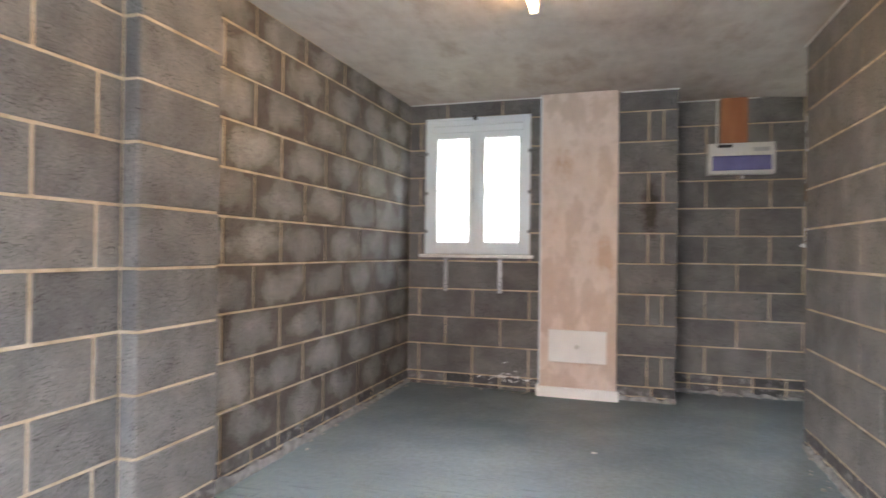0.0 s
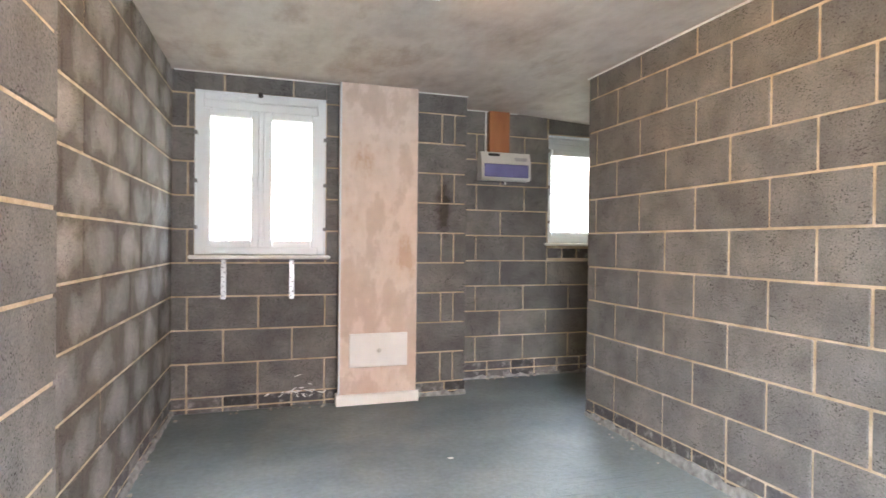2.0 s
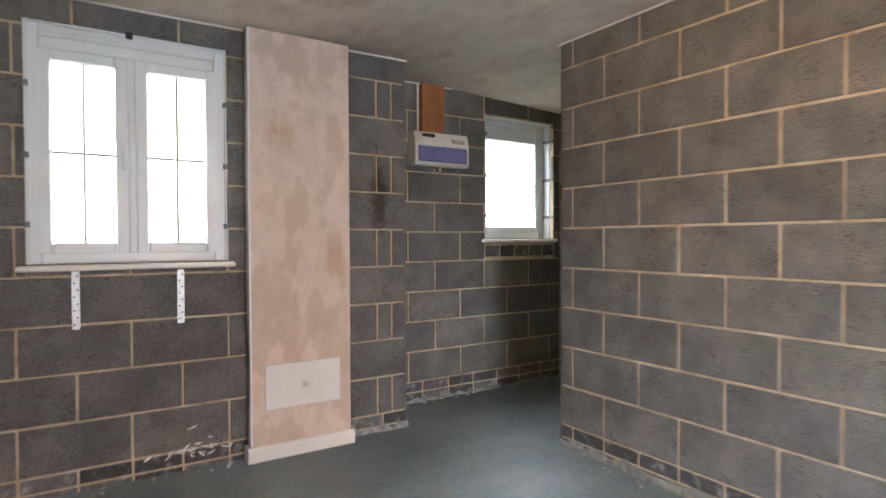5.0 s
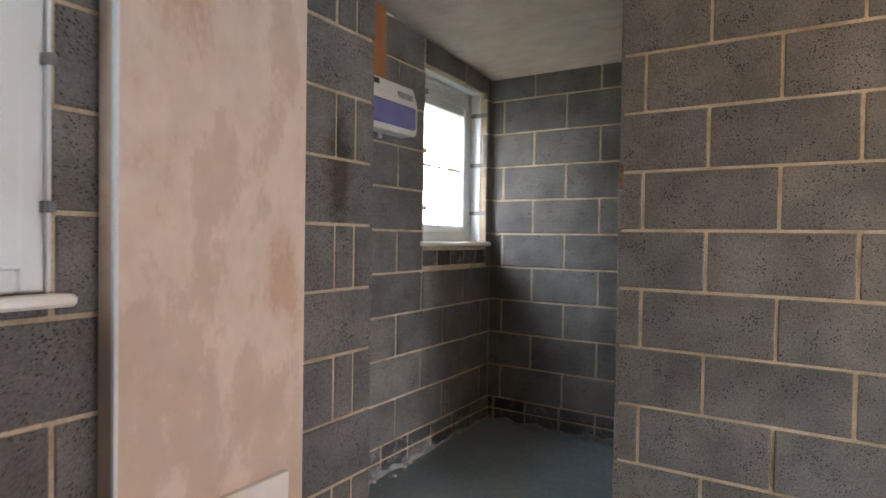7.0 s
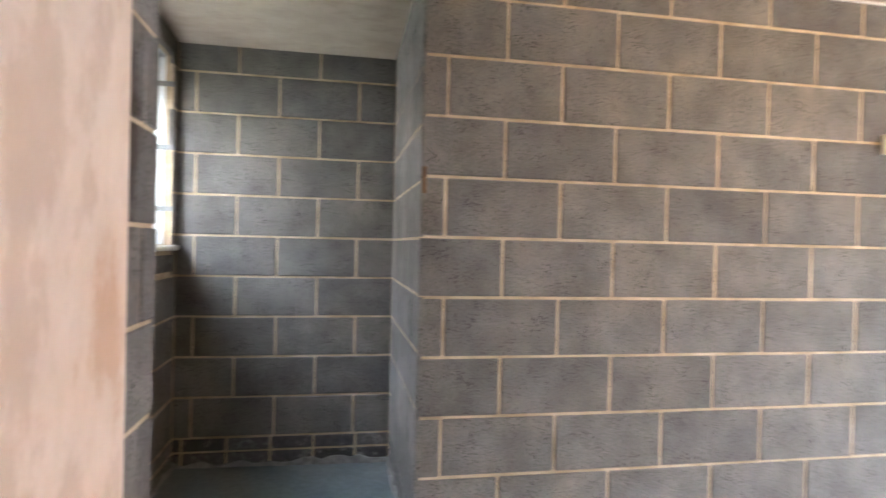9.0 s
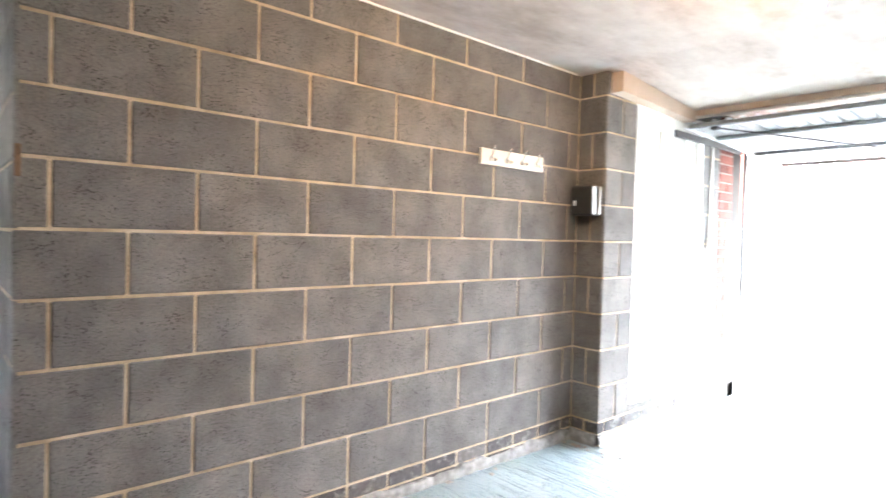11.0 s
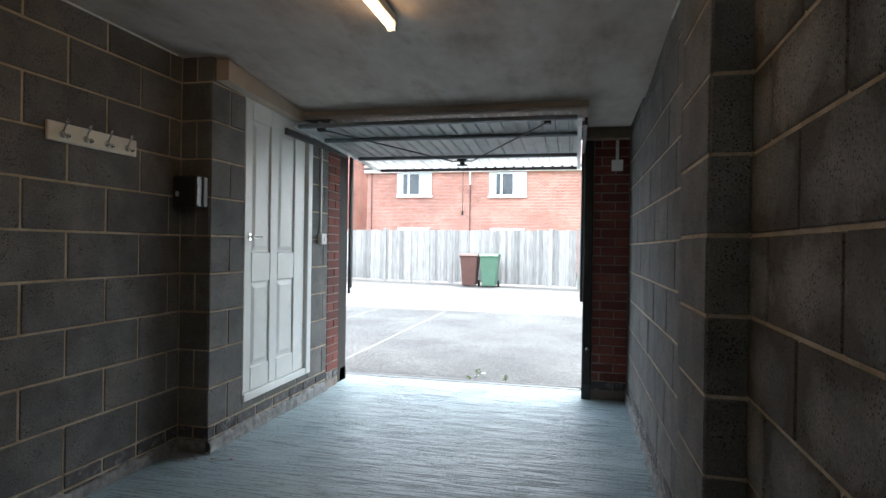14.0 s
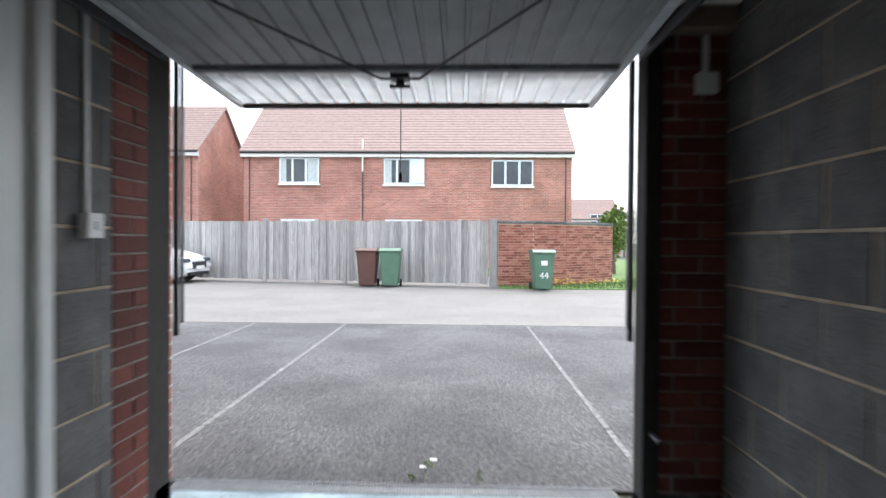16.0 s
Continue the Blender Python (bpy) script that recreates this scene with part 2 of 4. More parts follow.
# Darker than the beam board: the lintel's shade is put into this brown.
LINTEL = plain("brown_board", (0.2, 0.145, 0.105), 0.8, 0, 0.2, 9, 0.3)
CONCRETE = plain("plinth_concrete", (0.26, 0.265, 0.265), 0.95, 0, 0.4, 22, 1.0)
UPVC = plain("white_upvc", (0.7, 0.76, 0.8), 0.3, 0, 0.03, 5, 0.03)
WHITE = plain("white_paint", (0.78, 0.78, 0.76), 0.45, 0, 0.05, 6, 0.06)
DOORWHITE = plain("door_paint", (0.8, 0.82, 0.8), 0.4, 0, 0.05, 4, 0.08)
STEEL = plain("galvanised_steel", (0.42, 0.43, 0.44), 0.4, 0.8, 0.15, 30, 0.1)
DULL = plain("dull_zinc", (0.2, 0.21, 0.22), 0.6, 0.3, 0.2, 30, 0.1)
CHROME = plain("chrome", (0.8, 0.8, 0.8), 0.12, 1.0, 0.03, 9, 0.02)
BRONZE = plain("brown_frame_steel", (0.026, 0.022, 0.02), 0.85, 0.0, 0.25, 20, 0.15)
TRACK = plain("dark_track_steel", (0.05, 0.05, 0.055), 0.45, 0.4, 0.2, 20, 0.1)
PANEL = plain("door_panel_steel", (0.66, 0.68, 0.68), 0.45, 0.0, 0.1, 7, 0.08)
BLACK = plain("black_plastic", (0.018, 0.018, 0.02), 0.35, 0, 0.15, 30, 0.1)
GREYPLASTIC = plain("grey_plastic", (0.6, 0.6, 0.57), 0.4, 0, 0.05, 12, 0.05)
VIOLET = plain("tinted_cover", (0.17, 0.17, 0.36), 0.15, 0, 0.1, 10, 0.02)
BOARD = wood_material("orange_board", (0.36, 0.13, 0.045), (0.5, 0.2, 0.075), 0.6, (3, 3, 0.6))
CREAM = plain("cream_wood", (0.74, 0.7, 0.61), 0.5, 0, 0.06, 12, 0.08)
GLAZING = plain("grey_glazing_bar", (0.4, 0.41, 0.42), 0.5, 0, 0.05, 9, 0.03)
GLASS = glass_material()
TUBE = glow_material("tube_glow", (1.0, 0.6, 0.28), 2.7)
BAYS = asphalt_material("asphalt", (0.043, 0.043, 0.045), (0.08, 0.08, 0.082))
ROAD = asphalt_material("road_asphalt", (0.14, 0.132, 0.125), (0.165, 0.156, 0.148), 0.35)
LINE = plain("line_paint", (0.16, 0.16, 0.156), 0.85, 0, 0.8, 30, 0.6)
FENCE = wood_material("weathered_wood", (0.24, 0.232, 0.222), (0.5, 0.485, 0.465), 0.9)
TILE = plain("roof_tile", (0.31, 0.225, 0.2), 0.85, 0, 0.12, 5, 0.5)
BINGREEN = plain("green_plastic", (0.085, 0.17, 0.115), 0.5, 0, 0.12, 4, 0.1)
BINBROWN = plain("brown_plastic", (0.1, 0.045, 0.035), 0.5, 0, 0.12, 4, 0.1)
BUFF = plain("buff_render", (0.5, 0.485, 0.45), 0.9, 0, 0.12, 2, 0.4)
CARPAINT = plain("white_car_paint", (0.8, 0.81, 0.82), 0.2, 0, 0.02, 2, 0.01)
RUBBER = plain("rubber", (0.02, 0.02, 0.02), 0.8, 0, 0.2, 20, 0.2)
DARKGLASS = plain("dark_room_glass", (0.05, 0.06, 0.07), 0.08, 0, 0.3, 2, 0.0)
CURTAIN = plain("pale_curtain", (0.5, 0.55, 0.55), 0.8, 0, 0.15, 9, 0.1)
GRASS = plain("grass", (0.1, 0.17, 0.045), 0.95, 0, 0.4, 8, 0.9)
FIELD = plain("field_grass", (0.06, 0.065, 0.045), 0.95, 0, 0.35, 0.6, 0.5)
LEAF = plain("leaf", (0.14, 0.2, 0.05), 0.7, 0, 0.4, 6, 0.1)
YELLOW = plain("yellow_petal", (0.75, 0.6, 0.04), 0.6, 0, 0.15, 30, 0.05)
BARK = plain("bark", (0.12, 0.095, 0.07), 0.9, 0, 0.3, 20, 0.6)


# ---- mesh helpers ----
def mesh_of(name, bm, material):
    me = bpy.data.meshes.new(name)
    bm.to_mesh(me)
    bm.free()
    me.materials.append(material)
    return me


def part(name, bm, material, parent, label=""):
    ob = new(name, mesh_of(name, bm, material))
    if parent is not None:
        ob.parent = parent
    return tagged(ob, label) if label else ob


def thing(name, at, label, category, group="", kind=""):
    ob = new(name)
    ob.location = at
    return tagged(ob, label, category, group, kind)


def add_box(bm, x0, x1, y0, y1, z0, z1, bevel=0.0):
    made = bmesh.ops.create_cube(bm, size=1.0)["verts"]
    for v in made:
        v.co = ((x0 + x1) / 2 + v.co.x * (x1 - x0), (y0 + y1) / 2 + v.co.y * (y1 - y0), (z0 + z1) / 2 + v.co.z * (z1 - z0))
    if bevel:
        edges = {e for v in made for e in v.link_edges}
        bmesh.ops.bevel(bm, geom=list(edges), offset=bevel, segments=1, affect="EDGES")
    return bm


def box(x0, x1, y0, y1, z0, z1, bevel=0.0):
    return add_box(bmesh.new(), x0, x1, y0, y1, z0, z1, bevel)


def add_rod(bm, a, b, r, sides=8, r2=None):
    a, b = Vector(a), Vector(b)
    made = bmesh.ops.create_cone(bm, cap_ends=True, segments=sides, radius1=r, radius2=r if r2 is None else r2, depth=(b - a).length)["verts"]
    m = Matrix.Translation((a + b) / 2) @ (b - a).to_track_quat("Z", "Y").to_matrix().to_4x4()
    bmesh.ops.transform(bm, matrix=m, verts=made)
    return bm


def rod(a, b, r, sides=8, r2=None):
    return add_rod(bmesh.new(), a, b, r, sides, r2)


def add_ball(bm, c, r, squash=(1, 1, 1)):
    made = bmesh.ops.create_icosphere(bm, subdivisions=2, radius=r)["verts"]
    for v in made:
        v.co = Vector(c) + Vector(v.co[i] * squash[i] for i in range(3))
    return bm


def profile(points, axis, lo, hi):
    """A solid swept along an axis from a closed outline in the two other axes."""
    bm = bmesh.new()
    rows = []
    for w in (lo, hi):
        if axis == "x":
            rows.append([bm.verts.new((w, p, q)) for p, q in points])
        elif axis == "y":
            rows.append([bm.verts.new((p, w, q)) for p, q in points])
        else:
            rows.append([bm.verts.new((p, q, w)) for p, q in points])
    n = len(points)
    bm.faces.new(rows[0])
    bm.faces.new(rows[1][::-1])
    for i in range(n):
        bm.faces.new((rows[0][i], rows[0][(i + 1) % n], rows[1][(i + 1) % n], rows[1][i]))
    bmesh.ops.recalc_face_normals(bm, faces=bm.faces[:])
    return bm


piece_cache = {}


def piece(name, size, material, at, parent, bevel=0.004):
    key = (name, material.name, tuple(round(s, 3) for s in size))
    if key not in piece_cache:
        sx, sy, sz = (max(s, 0.01) / 2 for s in size)
        piece_cache[key] = mesh_of(name, box(-sx, sx, -sy, sy, -sz, sz, min(bevel, sx * 0.4, sy * 0.4, sz * 0.4)), material)
    ob = new(name, piece_cache[key])
    ob.location = at
    ob.parent = parent
    return ob


CEIL, LEVEL, COURSE, BLOCK_LENGTH, JOINT = 2.25, 1.2, 0.225, 0.45, 0.011
WEST, EAST, NORTH = -1.71, 1.0, 4.43


def floor_z(y):
    return -0.035 - 0.0125 * (4.0 - y)


def spans(lo, hi, cuts):
    """The stretch lo..hi less the cuts."""
    out = [(lo, hi)]
    for a, b in cuts:
        out = [s for p, q in out for s in ((p, min(q, a)), (max(p, b), q)) if s[1] - s[0] > 0.004]
    return out


def wall_body(name, axis, face, side, lo, hi, z0, z1, thick, holes, label):
    bm = bmesh.new()
    levels = sorted({z0, z1, *[h for hole in holes for h in hole[2:] if z0 < h < z1]})
    for a, b in zip(levels, levels[1:]):
        cuts = [(h[0], h[1]) for h in holes if h[2] < b - 1e-6 and h[3] > a + 1e-6]
        for p, q in spans(lo, hi, cuts):
            w = sorted((face - side * 0.005, face - side * thick))
            if axis == "x":
                add_box(bm, p, q, *w, a, b)
            else:
                add_box(bm, *w, p, q, a, b)
    return tagged(part(name, bm, MORTAR, None), label, "wall", kind="structure")


wall_pieces = []


def block_wall(name, axis, face, side, lo, hi, phase, holes=(), thick=0.12, ext=(0.0, 0.0), label="bare grey concrete block wall with sandy mortar joints", plinth=True, flip=0, joints=None, top=CEIL, slim=True, courses=None, patch=()):
    """A wall of blocks. axis: along x or y; face: where its face lies; side: the way it faces; phase: where a joint stands in odd courses."""
    wall = wall_body(name, axis, face, side, lo - ext[0], hi + ext[1], -0.3, top, thick, holes, label)
    wall_pieces.append((wall, axis, face, side, lo, hi, phase, list(holes) + list(patch), flip, joints, top, slim, courses or (LEVEL, COURSE, BLOCK_LENGTH)))
    if plinth:
        bm = bmesh.new()
        n = max(2, int((hi - lo) / 0.05))
        rnd = random.Random(name)
        rows = []
        for i in range(n + 1):
            p = lo + (hi - lo) * i / n
            out, high = rnd.uniform(0.006, 0.02), rnd.uniform(-0.022, 0.008)
            ring = [(face - side * 0.01, high + 0.004), (face + side * out * 0.7, high), (face + side * out, high - 0.015), (face + side * (out + 0.006), -0.2)]
            rows.append([bm.verts.new((p, c, z) if axis == "x" else (c, p, z)) for c, z in ring])
        for r, s in zip(rows, rows[1:]):
            for j in range(3):
                bm.faces.new((r[j], r[j + 1], s[j + 1], s[j]))
        bmesh.ops.recalc_face_normals(bm, faces=bm.faces[:])
        tagged(part("concrete_plinth", bm, CONCRETE, wall), "rough grey concrete edge along the floor")
    return wall


def lay_blocks():
    """The blocks of all the walls, each a piece of its own."""
    for wall, axis, face, side, lo, hi, phase, holes, flip, joints, top, slim, (level, course, block_length) in wall_pieces:
        rnd = random.Random(wall.name)
        rows = [(level + course * k, level + course * (k + 1), k) for k in range(-5, 5)]
        if slim:
            low = level - 5 * course
            rows.append((low - 0.075, low, -6))
            rows.append((low - 0.15, low - 0.075, -8))
        for z0, z1, k in rows:
            z1 = min(z1, top)
            if z1 - z0 < 0.02:
                continue
            if joints is not None and k > -6:
                marks = [lo] + [j for j in joints[(k + flip) % 2] if lo < j < hi] + [hi]
            else:
                pitch = 0.225 if k <= -6 else block_length
                first = phase + (0 if (k + flip) % 2 == 0 else pitch / 2)
                i0 = math.floor((lo - first) / pitch) + 1
                marks = [lo]
                while first + i0 * pitch < hi - 0.03:
                    if first + i0 * pitch > lo + 0.03:
                        marks.append(first + i0 * pitch)
                    i0 += 1
                marks.append(hi)
            for u, w in zip(marks, marks[1:]):
                rects = [(u + (JOINT / 2 if u > lo + 1e-6 else 0.001), w - (JOINT / 2 if w < hi - 1e-6 else 0.001), z0 + JOINT / 2, z1 - (JOINT / 2 if z1 < top - 0.001 else 0.001))]
                for h in holes:
                    out = []
                    for p, q, r, s in rects:
                        if q <= h[0] or p >= h[1] or s <= h[2] or r >= h[3]:
                            out.append((p, q, r, s))
                            continue
                        out += [(p, min(q, h[0]), r, s), (max(p, h[1]), q, r, s), (max(p, h[0]), min(q, h[1]), r, min(s, h[2])), (max(p, h[0]), min(q, h[1]), max(r, h[3]), s)]
                    rects = [x for x in out if x[1] - x[0] > 0.012 and x[3] - x[2] > 0.012]
                for p, q, r, s in rects:
                    depth = 0.03
                    mid, zz = (p + q) / 2 + rnd.uniform(-0.0015, 0.0015), (r + s) / 2 + rnd.uniform(-0.001, 0.001)
                    c = face - side * (depth / 2 - rnd.uniform(-0.0015, 0.002))
                    mat = DARK_BRICK if k <= -6 else DAMP_BLOCK if wall.name == "wall_west" else STAINED_BLOCK if wall.name == "wall_pilaster" else BLOCK
                    size = (q - p, depth, s - r) if axis == "x" else (depth, q - p, s - r)
                    piece("brick" if k <= -6 else "block", size, mat, (mid, c, zz) if axis == "x" else (c, mid, zz), wall)


# ---- structure ----
def build_floor():
    bm = bmesh.new()
    def sheet(x0, x1, y0, y1):
        vs = [bm.verts.new((x, y, floor_z(y))) for x, y in ((x0, y0), (x1, y0), (x1, y1), (x0, y1))]
        low = [bm.verts.new((v.co.x, v.co.y, -0.4)) for v in vs]
        bm.faces.new(vs)
        bm.faces.new(low[::-1])
        for i in range(4):
            bm.faces.new((low[i], low[(i + 1) % 4], vs[(i + 1) % 4], vs[i]))
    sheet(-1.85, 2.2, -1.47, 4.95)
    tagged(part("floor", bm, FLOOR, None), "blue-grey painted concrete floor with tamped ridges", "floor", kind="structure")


def build_ceiling():
    bm = profile([(-0.2, 2.155), (0.85, CEIL), (4.97, CEIL), (4.97, CEIL + 0.2), (-0.2, CEIL + 0.2)], "x", -1.84, 2.22)
    tagged(part("ceiling", bm, CEILING, None), "pinkish grey skimmed plaster ceiling with darker trowel stains", "ceiling", kind="structure")
    bm = profile([(1.0, CEIL - 0.001), (2.079, CEIL - 0.062), (2.079, CEIL + 0.02), (1.0, CEIL + 0.02)], "y", 3.704, 4.829)
    tagged(part("ceiling_recess", bm, CEILING, None), "plaster ceiling of the recess, falling slightly to the outer wall", "ceiling", kind="structure")
    bm = box(-1.84, 0.98, -1.6, -0.24, CEIL + 0.05, CEIL + 0.25)
    tagged(part("ceiling_front", bm, CEILING, None), "plaster ceiling above the raised garage door", "ceiling", kind="structure")


def edge_line(x0, x1, y0, y1):
    tagged(part("trim_ceiling", box(x0, x1, y0, y1, CEIL - 0.009, CEIL - 0.0005), WHITE, None), "thin pale plaster edge along the ceiling", "trim", kind="structure")


edge_line(0.99, 0.998, 0.86, 3.71)
edge_line(-1.708, -1.7, 0.9, 1.6)
edge_line(-1.66, -0.59, 4.418, 4.426)
edge_line(0.0, 0.395, 4.418, 4.426)
edge_line(0.4, 1.0, 4.818, 4.826)

WIN_A = (-1.535, -0.675, 1.03, 2.13)
WIN_B = (1.31, 2.02, 1.14, 2.10)
RECESS_COURSES = (1.194, 0.2145, 0.447)
SILL_BRICKS = (1.3, 2.03, 0.985, 1.14)
DOOR_HOLE = (-0.47, 0.457, 0.13, 2.12)

build_floor()
build_ceiling()
block_wall("wall_north", "x", NORTH, -1, -1.672, -0.03, -1.35, [WIN_A], thick=0.3, ext=(0.13, 0.0), flip=0, plinth=False)
block_wall("wall_pilaster", "x", NORTH, -1, -0.03, 0.39, 0.0, ext=(0.0, -0.015), joints=([], [0.19, 0.29]))
block_wall("wall_recess_north", "x", 4.83, -1, 0.39, 2.08, 0.63, [WIN_B], thick=0.3, ext=(0.07, 0.13), flip=1, courses=RECESS_COURSES, patch=[SILL_BRICKS])
block_wall("wall_recess_east", "y", 2.08, -1, 3.703, 4.83, 4.11, ext=(0.1, 0.13), flip=0, courses=(1.194, 0.2135, 0.42))
block_wall("wall_recess_side", "x", 3.703, 1, 1.006, 2.08, 1.22, ext=(-0.02, 0.12), flip=0, courses=RECESS_COURSES)
block_wall("wall_partition", "y", EAST, -1, 0.81, 3.702, 3.608, ext=(0.1, -0.015), flip=0)
block_wall("wall_pilaster_return", "y", 0.39, 1, 4.436, 4.83, 4.6, thick=0.1, ext=(-0.02, 0.1))
block_wall("wall_nib", "x", 0.81, 1, 0.806, 1.0, 0.9, ext=(-0.012, 0.1))
block_wall("wall_door", "y", 0.80, -1, -0.82, 0.808, 0.62, [DOOR_HOLE], thick=0.14, ext=(0, -0.012), flip=1)
wall_west = block_wall("wall_west", "y", WEST, 1, 2.0, 4.43, 2.42, thick=0.14, ext=(0.1, 0.12))
wall_west.matrix_world = Matrix.Translation((WEST, 3.2, 0)) @ Matrix.Rotation(radians(-1.93), 4, "Z") @ Matrix.Translation((-WEST, -3.2, 0))
block_wall("wall_west_front", "y", WEST, 1, -1.45, 1.6, 0.375, thick=0.14, ext=(0.1, 0.3))
block_wall("wall_pier", "y", -1.636, 1, 1.602, 2.033, 0.0, thick=0.085, ext=(-0.015, -0.015), joints=([], []))
block_wall("wall_pier_north", "x", 2.035, 1, -1.75, -1.64, 0.0, thick=0.04, ext=(0.02, -0.01), joints=([], []))
block_wall("wall_pier_south", "x", 1.6, -1, WEST, -1.64, 0.0, thick=0.04, ext=(0.02, -0.01), joints=([], []))


def brick_face(name, axis, face, side, lo, hi, z0, z1, thick, label):
    wall = wall_body(name, axis, face, side, lo, hi, -0.3, z1, thick, [], label)
    wall.data.materials[0] = DARK_MORTAR
    return (wall, axis, face, side, lo, hi, z0, z1)


brick_walls = [
    brick_face("wall_brick_east", "y", 0.80, -1, -1.075, -0.822, -0.02, 2.25, 0.16, "red brick end of the wall beside the garage door"),
    brick_face("wall_brick_west", "x", -1.2, 1, WEST, -1.42, -0.02, 2.12, 0.35, "red brick pier beside the garage door"),
    brick_face("wall_brick_west_reveal", "y", -1.42, 1, -1.5, -1.202, -0.02, 2.12, 0.1, "red brick reveal of the garage opening"),
]


def lay_sill_bricks():
    """A row of cut bricks under the board of the recess window."""
    x0, x1, z0, z1 = SILL_BRICKS
    wall = bpy.data.objects["wall_recess_north"]
    x = x0 + 0.005
    while x < x1 - 0.05:
        w = min(0.148, x1 - x - 0.005)
        piece("brick", (w - 0.012, 0.03, 0.085), DARK_BRICK, (x + w / 2, 4.846, z0 + 0.062), wall, 0.003)
        x += w


def lay_bricks():
    for wall, axis, face, side, lo, hi, z0, z1 in brick_walls:
        rnd = random.Random(wall.name)
        k = 0
        z = z0
        while z < z1 - 0.02:
            first = lo + (0 if k % 2 else 0.1125)
            marks = [lo] + [m for m in (first + 0.225 * i for i in range(5)) if lo + 0.04 < m < hi - 0.04] + [hi]
            for u, w in zip(marks, marks[1:]):
                mat = DARK_BRICK if z < 0.05 else RED_BRICK
                c = face - side * (0.02 - rnd.uniform(-0.001, 0.002))
                high = min(0.065, z1 - z)
                mid = (u + w) / 2
                if axis == "x":
                    piece("brick", (w - u - 0.01, 0.04, high), mat, (mid, c, z + high / 2), wall, 0.003)
                else:
                    piece("brick", (0.04, w - u - 0.01, high), mat, (c, mid, z + high / 2), wall, 0.003)
            z += 0.075
            k += 1


# outer shell closing the garage above and around; unseen parts added against stray light
tagged(part("wall_outer", box(-1.95, 2.35, 5.14, 5.2, 2.3, 2.6), FACADE, None), "plain unseen brick band added above the windows", "wall", kind="structure")
bm = box(-1.84, -1.47, -1.66, -1.56, -0.3, 3.2)
add_box(bm, 1.0, 3.2, -1.66, -1.56, -0.3, 3.2)
add_box(bm, -1.47, 1.0, -1.66, -1.5, 2.16, 3.2)
tagged(part("wall_front", bm, FACADE, None), "red brick front wall around the garage opening", "wall", kind="structure")
tagged(part("wall_hall", box(0.985, 1.05, -1.45, 0.69, -0.3, 2.5), FACADE, None), "plain unseen wall added behind the white door against stray light", "wall", kind="structure")
tagged(part("roof", box(-1.95, 3.2, -1.66, 5.2, 2.62, 2.75), TILE, None), "plain unseen cover added above the garage to keep light out", "roof", kind="structure")

# beam along the door wall and across the opening
bm = profile([(-0.2, 2.075), (0.77, 2.115), (0.77, CEIL - 0.012), (-0.2, 2.15)], "x", 0.72, 0.80)
tagged(part("beam_side", bm, BEAM, None), "buff boarded beam above the white door", "beam", kind="structure")
bm = box(-1.352, 0.797, -0.3, -0.204, 2.115, CEIL + 0.04, 0.004)
tagged(part("beam_cross", bm, BEAM, None), "buff boarded beam across the garage", "beam", kind="structure")


tagged(part("lintel", box(-1.7, -1.354, -1.19, -1.1, 2.06, 2.24, 0.004), LINTEL, None), "brown boarded lintel over the brick pier, darkened for its shade", "beam", kind="structure")
tagged(part("ceiling_side", box(-1.7, -1.354, -1.1, -0.202, 2.156, 2.26, 0.002), CEILING, None), "strip of plaster ceiling beside the raised garage door", "ceiling", kind="structure")


# ---- windows ----
def frame_bars(bm, x0, x1, z0, z1, w, y0, y1, bevel=0.004):
    add_box(bm, x0, x0 + w, y0, y1, z0, z1, bevel)
    add_box(bm, x1 - w, x1, y0, y1, z0, z1, bevel)
    add_box(bm, x0 + w, x1 - w, y0, y1, z0, z0 + w, bevel)
    add_box(bm, x0 + w, x1 - w, y0, y1, z1 - w, z1, bevel)


def sash(window, x0, x1, z0, z1, y):
    bm = bmesh.new()
    frame_bars(bm, x0, x1, z0, z1, 0.055, y - 0.03, y + 0.03, 0.008)
    s = part("sash", bm, UPVC, window)
    pane = part("pane", box(x0 + 0.05, x1 - 0.05, y - 0.003, y + 0.003, z0 + 0.05, z1 - 0.05), GLASS, s)
    pane.visible_shadow = False
    cx, cz = (x0 + x1) / 2, (z0 + z1) / 2
    bm = box(cx - 0.007, cx + 0.007, y - 0.009, y - 0.004, z0 + 0.05, z1 - 0.05)
    add_box(bm, x0 + 0.05, cx - 0.008, y - 0.009, y - 0.004, cz - 0.007, cz + 0.007)
    add_box(bm, cx + 0.008, x1 - 0.05, y - 0.009, y - 0.004, cz - 0.007, cz + 0.007)
    part("glazing_bar", bm, GLAZING, s, "thin grey glazing bars")
    return s


